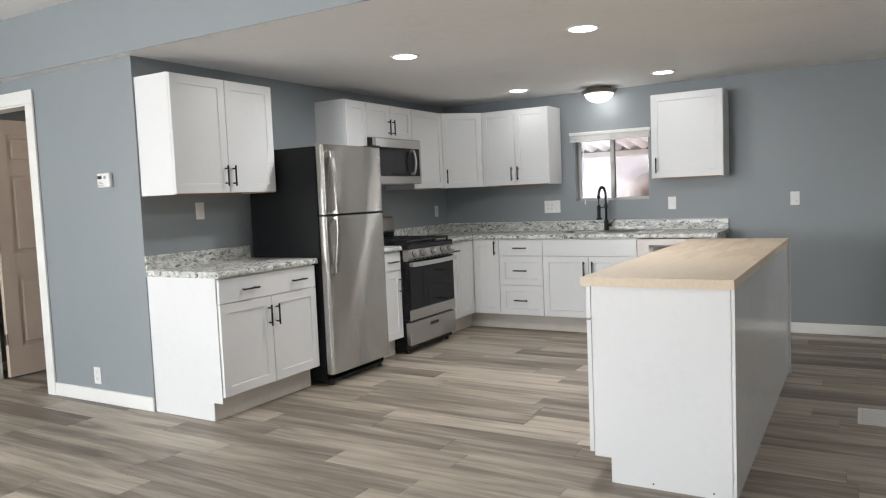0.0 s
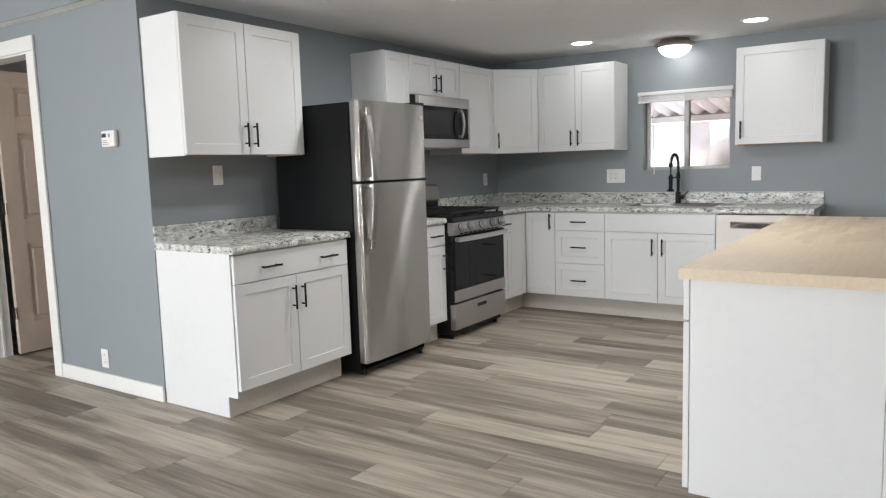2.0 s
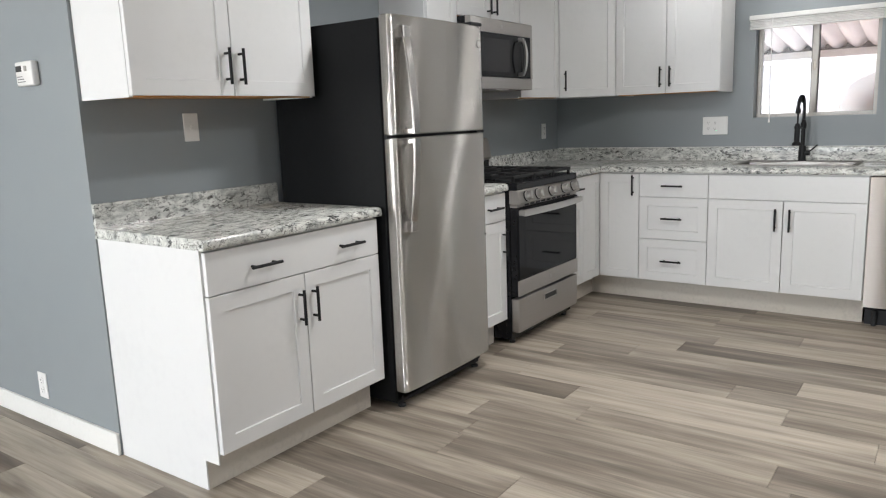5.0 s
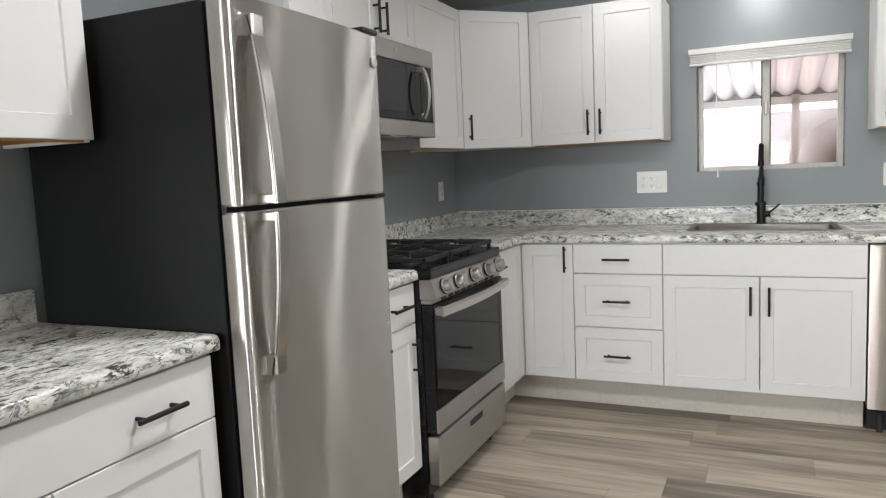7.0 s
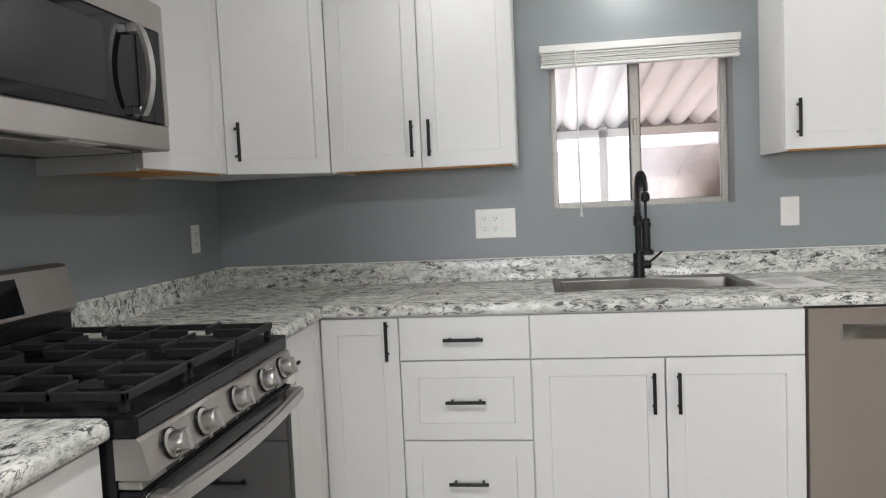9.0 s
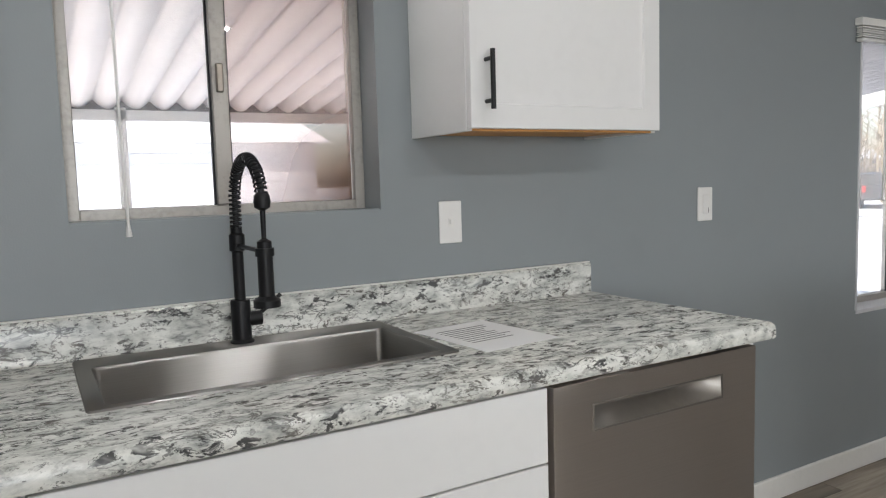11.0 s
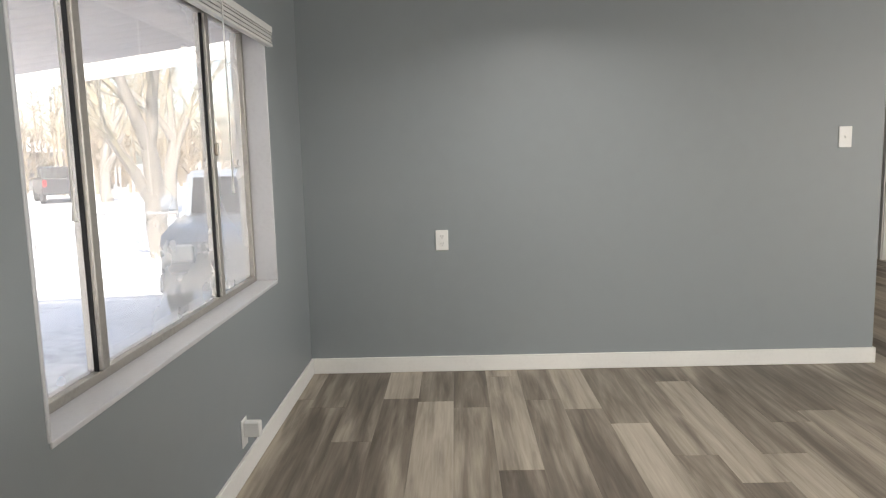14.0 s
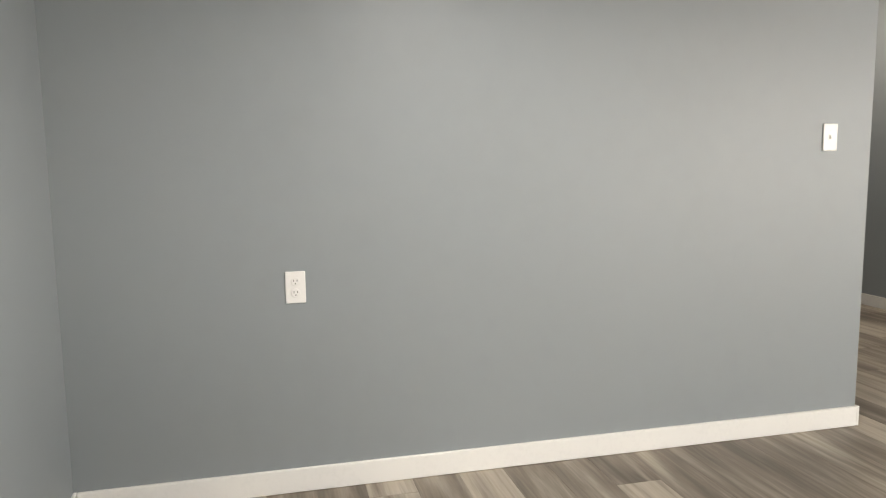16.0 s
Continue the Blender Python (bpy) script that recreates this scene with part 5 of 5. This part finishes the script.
# ---- hall beyond the end wall ----
bn = thing("low_bench", pose(6.98, 1.38, 0, 0, 0, 90), "low dark brown wooden bench with a pale top", "bench")
part("body", box(B(), -0.9, 0.9, 0.0, 0.40, 0.02, 0.46, 0.006), BROWN, bn)
part("top", box(B(), -0.92, 0.92, 0.0, 0.42, 0.461, 0.50, 0.006), KICK, bn, "pale top")
part("foot", box(B(), -0.85, 0.85, 0.03, 0.36, 0.0, 0.02), BROWN, bn)


# ---- outside ----
GZ = -0.70
gb = B()
box(gb, -400, 400, SW + 0.16, 500, GZ - 0.3, GZ)
structure("ground", gb, SNOW, "snow-covered yard and street")


def porch_roof():
    """White ribbed metal cover, falling away from the house, its ribs running outwards."""
    ob = thing("porch_roof", pose(0, SW + 0.17, GZ), "white corrugated metal porch cover on posts", "porch roof")
    x0, x1, ya, yb, za, zb = -7.0, 6.2, 0.0, 4.9, 2.52 - GZ, 1.90 - GZ
    bm = B()
    pitch, hgt = 0.21, 0.07
    n = int((x1 - x0) / pitch)
    rows = []
    prof = []
    for k in range(n * 12 + 1):
        x = x0 + pitch * k / 12
        prof.append((x, hgt * (0.5 - abs(math.cos(math.pi * k / 12)))))
    for y, z in ((ya, za), (yb, zb)):
        rows.append([bm.verts.new((x, y, z + dz)) for x, dz in prof])
    for k in range(len(prof) - 1):
        bm.faces.new((rows[0][k], rows[0][k + 1], rows[1][k + 1], rows[1][k]))
    sh = part("sheet", bm, ROOFM, ob, "white corrugated sheet", smooth=80)
    md = sh.modifiers.new("thickness", "SOLIDIFY")
    md.thickness = 0.003
    for k in range(6):
        x = x0 + 0.3 + k * (x1 - x0 - 0.6) / 5
        part("post", box(B(), x - 0.04, x + 0.04, yb - 0.5, yb - 0.42, 0, zb + 0.03), TRIM, ob)
    part("beam", box(B(), x0, x1, yb - 0.50, yb - 0.42, zb - 0.07, zb + 0.012), TRIM, ob)
    part("closure_strip", box(B(), x0, x1, yb - 0.47, yb - 0.45, zb + 0.012, zb + 0.085), RUBBER, ob, "dark closure strip under the corrugations")
    fa = B()
    extrude_outline(fa, [(ya, za - 0.16), (ya, za + 0.05), (yb, zb + 0.05), (yb, zb - 0.16)], x1, x1 + 0.03, "x")
    part("fascia", fa, TRIM, ob, "white fascia board")


porch_roof()


def tree(name, m, seed, height, label, spread=0.5, levels=5):
    """A bare tree: tapered forking limbs and many fine twigs."""
    ob = thing(name, m, label, "tree", "bare trees")
    rng = random.Random(seed)
    tb, cb = B(), B()

    def limb(p, d, length, r, depth):
        pts = [p]
        for k in range(4):
            d = (d + Vector((rng.uniform(-1, 1), rng.uniform(-1, 1), rng.uniform(-0.3, 0.5))) * 0.16).normalized()
            p = p + d * length / 4
            pts.append(p)
        tube(tb if depth < 2 else cb, pts, r, 8 if depth < 2 else 4, r * 0.62)
        if depth < levels:
            for k in range(3):
                nd = (d + Vector((rng.uniform(-1, 1), rng.uniform(-1, 1), rng.uniform(-0.5, 0.7))) * (spread + 0.12 * depth)).normalized()
                limb(pts[-1] if k < 2 else pts[2], nd, length * rng.uniform(0.62, 0.85), r * 0.55, depth + 1)

    limb(Vector((0, 0, -0.1)), Vector((rng.uniform(-0.25, 0.25), rng.uniform(-0.25, 0.25), 1)).normalized(), height * 0.30, height * 0.030, 0)
    part("trunk", tb, BARK, ob, smooth=60)
    part("crown", cb, TWIG, ob, "bare yellowish twigs")
    return ob


tree("bare_tree", pose(13.5, 13.0, GZ), 3, 8.0, "bare yard tree with pale forking trunk", levels=6)
tree("bare_tree", pose(12.5, 15.6, GZ), 8, 8.5, "bare leaning yard tree with pale trunk", levels=6)
tree("bare_tree", pose(24, 17, GZ), 12, 9.0, "bare tree across the street")
tree("bare_tree", pose(22, 25, GZ), 17, 9.0, "bare tree across the street")
tree("bare_tree", pose(11, 24, GZ), 21, 9.0, "bare tree across the street")
tree("bare_tree", pose(34, 24, GZ), 25, 10.0, "bare tree across the street")


def pickup(m, paint, label):
    """A pickup truck, its front towards local -x."""
    ob = thing("pickup_truck", m, label, "truck")
    bm = B()
    extrude_outline(bm, [(-2.6, 0.45), (-2.62, 1.02), (-2.45, 1.14), (-1.25, 1.22), (-1.2, 1.2), (0.9, 1.2), (0.95, 1.22), (2.6, 1.22), (2.62, 0.5), (2.0, 0.42), (-2.0, 0.42)], -0.92, 0.92, "y")
    bmesh.ops.bevel(bm, geom=[e for e in bm.edges if abs(e.verts[0].co.y - e.verts[1].co.y) < 1e-6], offset=0.05, segments=2, affect="EDGES")
    part("body", bm, paint, ob, smooth=40)
    cb = B()
    extrude_outline(cb, [(-1.22, 1.2), (-0.65, 1.72), (-0.4, 1.80), (0.6, 1.80), (0.9, 1.72), (0.93, 1.2)], -0.80, 0.80, "y")
    bmesh.ops.bevel(cb, geom=list(cb.edges), offset=0.04, segments=2, affect="EDGES")
    part("cab", cb, paint, ob, smooth=40)
    wb = B()
    extrude_outline(wb, [(-1.19, 1.25), (-0.66, 1.715), (-0.68, 1.72), (-1.23, 1.26)], -0.70, 0.70, "y")
    part("windshield", wb, DARKGLASS, ob)
    for s in (-1, 1):
        part("side_window", box(B(), -0.55, 0.55, s * 0.80 - 0.004, s * 0.80 + 0.004, 1.28, 1.68, 0.003), DARKGLASS, ob)
        part("headlight", box(B(), -2.65, -2.52, s * 0.72 - 0.17, s * 0.72 + 0.17, 0.80, 1.00, 0.02), LENS, ob)
        part("tail_light", box(B(), 2.58, 2.64, s * 0.82 - 0.08, s * 0.82 + 0.08, 0.85, 1.15, 0.01), TAIL, ob)
        part("mirror", box(B(), -0.98, -0.86, s * 1.02 - 0.10, s * 1.02 + 0.10, 1.28, 1.48, 0.03), paint, ob)
        for x in (-1.65, 1.6):
            wl = part("wheel", B(), RUBBER, ob)
            me = B()
            lathe(me, [(0.2, -0.12), (0.36, -0.12), (0.385, -0.08), (0.385, 0.08), (0.36, 0.12), (0.2, 0.12)], 24, pose(x, s * 0.85, 0.385, 90))
            part("tyre", me, RUBBER, wl, smooth=40)
            me = B()
            lathe(me, [(0.03, -0.10), (0.21, -0.115), (0.21, 0.115), (0.03, 0.10)], 20, pose(x, s * 0.85, 0.385, 90))
            part("rim", me, FENCEM, wl, smooth=40)
    for k in range(4):
        part("grille_bar", box(B(), -2.66, -2.58, -0.50, 0.50, 0.74 + k * 0.075, 0.775 + k * 0.075, 0.006), FENCEM, ob)
    part("bumper", box(B(), -2.74, -2.56, -0.93, 0.93, 0.46, 0.68, 0.03, 2), FENCEM, ob, "bright front bumper")
    return ob


pickup(pose(10.05, 10.21, GZ, 0, 0, 14), TRUCK, "blue pickup truck parked on the snowy drive")
pickup(pose(36.0, 27.5, GZ, 0, 0, 215), TRUCKD, "dark pickup truck parked across the street")
fn = thing("chain_link_fence", pose(10.8, 11.6, GZ), "galvanised chain-link fence along the snowy yard", "fence")
for k in range(9):
    part("post", cyl(B(), (0, k * 2.4, 0), (0, k * 2.4, 1.15), 0.025, n=10), FENCEM, fn)
part("top_rail", cyl(B(), (0, 0, 1.12), (0, 19.2, 1.12), 0.018, n=8), FENCEM, fn)
ms = B()
for k in range(160):
    y = k * 0.12
    cyl(ms, (0, y, 0.03), (0, min(19.2, y + 1.1), 1.1), 0.0022, n=3, caps=False)
    cyl(ms, (0, y, 1.1), (0, min(19.2, y + 1.1), 0.03), 0.0022, n=3, caps=False)
tagged(part("mesh", ms, FENCEM, fn), kind="stuff")
hd = thing("neighbour_house", pose(50, 42, GZ), "grey single-storey house across the snowy street", "house")
part("wall", box(B(), -7, 7, -4, 4, 0, 2.8), SHED, hd)
rf = B()
extrude_outline(rf, [(-4.4, 2.8), (0, 4.2), (4.4, 2.8)], -7.4, 7.4, "x")
part("roof", rf, SNOW, hd, "snow-covered roof")
for x in (-4, 0, 4):
    part("window", box(B(), x - 0.6, x + 0.6, -4.03, -3.99, 1.0, 2.1), DARKGLASS, hd)

# pale single-storey home behind the yard, seen through the sink window
th = thing("mobile_home", pose(-3.2, 23.0, GZ), "white sided mobile home beyond the snowy yard", "house")
part("wall", box(B(), -7.0, 7.0, 0, 4.2, 0.5, 3.0), WHITEVINYL, th)
part("skirting", box(B(), -6.98, 6.98, 0.02, 4.18, 0, 0.5), ROOFM, th, "pale metal skirting")
for k in range(11):
    part("siding_board", box(B(), -7.0, 7.0, -0.025, 0.0, 0.52 + k * 0.225, 0.735 + k * 0.225), WHITEVINYL, th)
rf = B()
extrude_outline(rf, [(-0.3, 3.0), (2.1, 3.7), (4.5, 3.0)], -7.3, 7.3, "x")
part("roof", rf, SNOW, th, "snow-covered roof")
for x in (-5.0, -2.4, 1.2, 4.4):
    wn_ = part("window", box(B(), x - 0.5, x + 0.5, -0.045, -0.026, 1.2, 2.2), TRIM, th)
    part("pane", box(B(), x - 0.44, x + 0.44, -0.05, -0.044, 1.26, 2.14), BLIND, wn_, "window closed by pale curtains")

# bare brush and trees along the far side of the street
wb = random.Random(31)
wv, wf = [], []


def spike(a, c, r0, r1):
    """A thin three-sided tapered stick, added to the woods."""
    o = len(wv)
    for p, r in ((a, r0), (c, r1)):
        for k in range(3):
            wv.append((p[0] + r * math.cos(2.1 * k), p[1] + r * math.sin(2.1 * k), p[2]))
    for k in range(3):
        wf.append((o + k, o + (k + 1) % 3, o + 3 + (k + 1) % 3, o + 3 + k))


for k in range(230):
    a = wb.uniform(8, 50)
    r = wb.uniform(46, 75)
    x, y = r * math.cos(radians(a)), 7 + r * math.sin(radians(a))
    h = wb.uniform(3.5, 9.0)
    spike((x, y, GZ - 0.1), (x + wb.uniform(-0.5, 0.5), y, GZ + h), 0.13, 0.03)
    for q in range(30):
        z = GZ + h * wb.uniform(0.12, 0.95)
        l = h * wb.uniform(0.12, 0.30)
        an = wb.uniform(0, 6.28)
        spike((x, y, z), (x + l * math.cos(an), y + l * math.sin(an), z + l * wb.uniform(0.2, 1.1)), 0.06, 0.015)
me = bpy.data.meshes.new("far_woods")
me.from_pydata(wv, [], wf)
me.materials.append(HEDGE)
tagged(new("far_woods", me), "bare brown trees and brush beyond the street", "trees", "", "stuff")

# ---- floor planks ----
PW, PL = 0.183, 1.22
rng = random.Random(11)
cache = {}
floor_ob = bpy.data.objects["floor"]
rest_v, rest_f = [], []
count = 0


def plank_geo(n):
    c = 0.0014
    v = [(0, 0, 0), (n, 0, 0), (n, PW, 0), (0, PW, 0), (0, 0, 0.005), (n, 0, 0.005), (n, PW, 0.005), (0, PW, 0.005),
         (c, c, 0.006), (n - c, c, 0.006), (n - c, PW - c, 0.006), (c, PW - c, 0.006)]
    f = [(0, 1, 5, 4), (1, 2, 6, 5), (2, 3, 7, 6), (3, 0, 4, 7), (4, 5, 9, 8), (5, 6, 10, 9), (6, 7, 11, 10), (7, 4, 8, 11), (8, 9, 10, 11)]
    return v, f


rows_n = int((SW + 2.6) / PW) + 1
for r in range(rows_n + 1):
    y = SW + 0.083 - (r + 1) * PW
    x = -6.4 - rng.uniform(0, PL)
    while x < 7.0:
        a, b = max(x, -6.4), min(x + PL, 7.0)
        if b - a > 0.02 and y > -2.6:
            n = round(b - a - 0.0006, 3)
            v, f = plank_geo(n)
            mid = (a + b) / 2
            if 1.6 < y < 7.7 and -4.3 < mid < 3.3 and count < 298 and not (mid < -3.3 and y > 4.2):
                if n not in cache:
                    me = bpy.data.meshes.new("plank")
                    me.from_pydata(v, [], f)
                    me.materials.append(PLANKM)
                    cache[n] = me
                ob = new("plank", cache[n])
                ob.parent = floor_ob
                ob.location = (a, y, -0.006)
                count += 1
            else:
                o = len(rest_v)
                rest_v += [(p[0] + a, p[1] + y, p[2] - 0.006) for p in v]
                rest_f += [tuple(k + o for k in q) for q in f]
        x += PL
me = bpy.data.meshes.new("planks")
me.from_pydata(rest_v, [], rest_f)
me.materials.append(PLANKR)
ob = new("plank_field", me)
ob.parent = floor_ob
tagged(ob, "outer planks of the vinyl floor", kind="stuff")
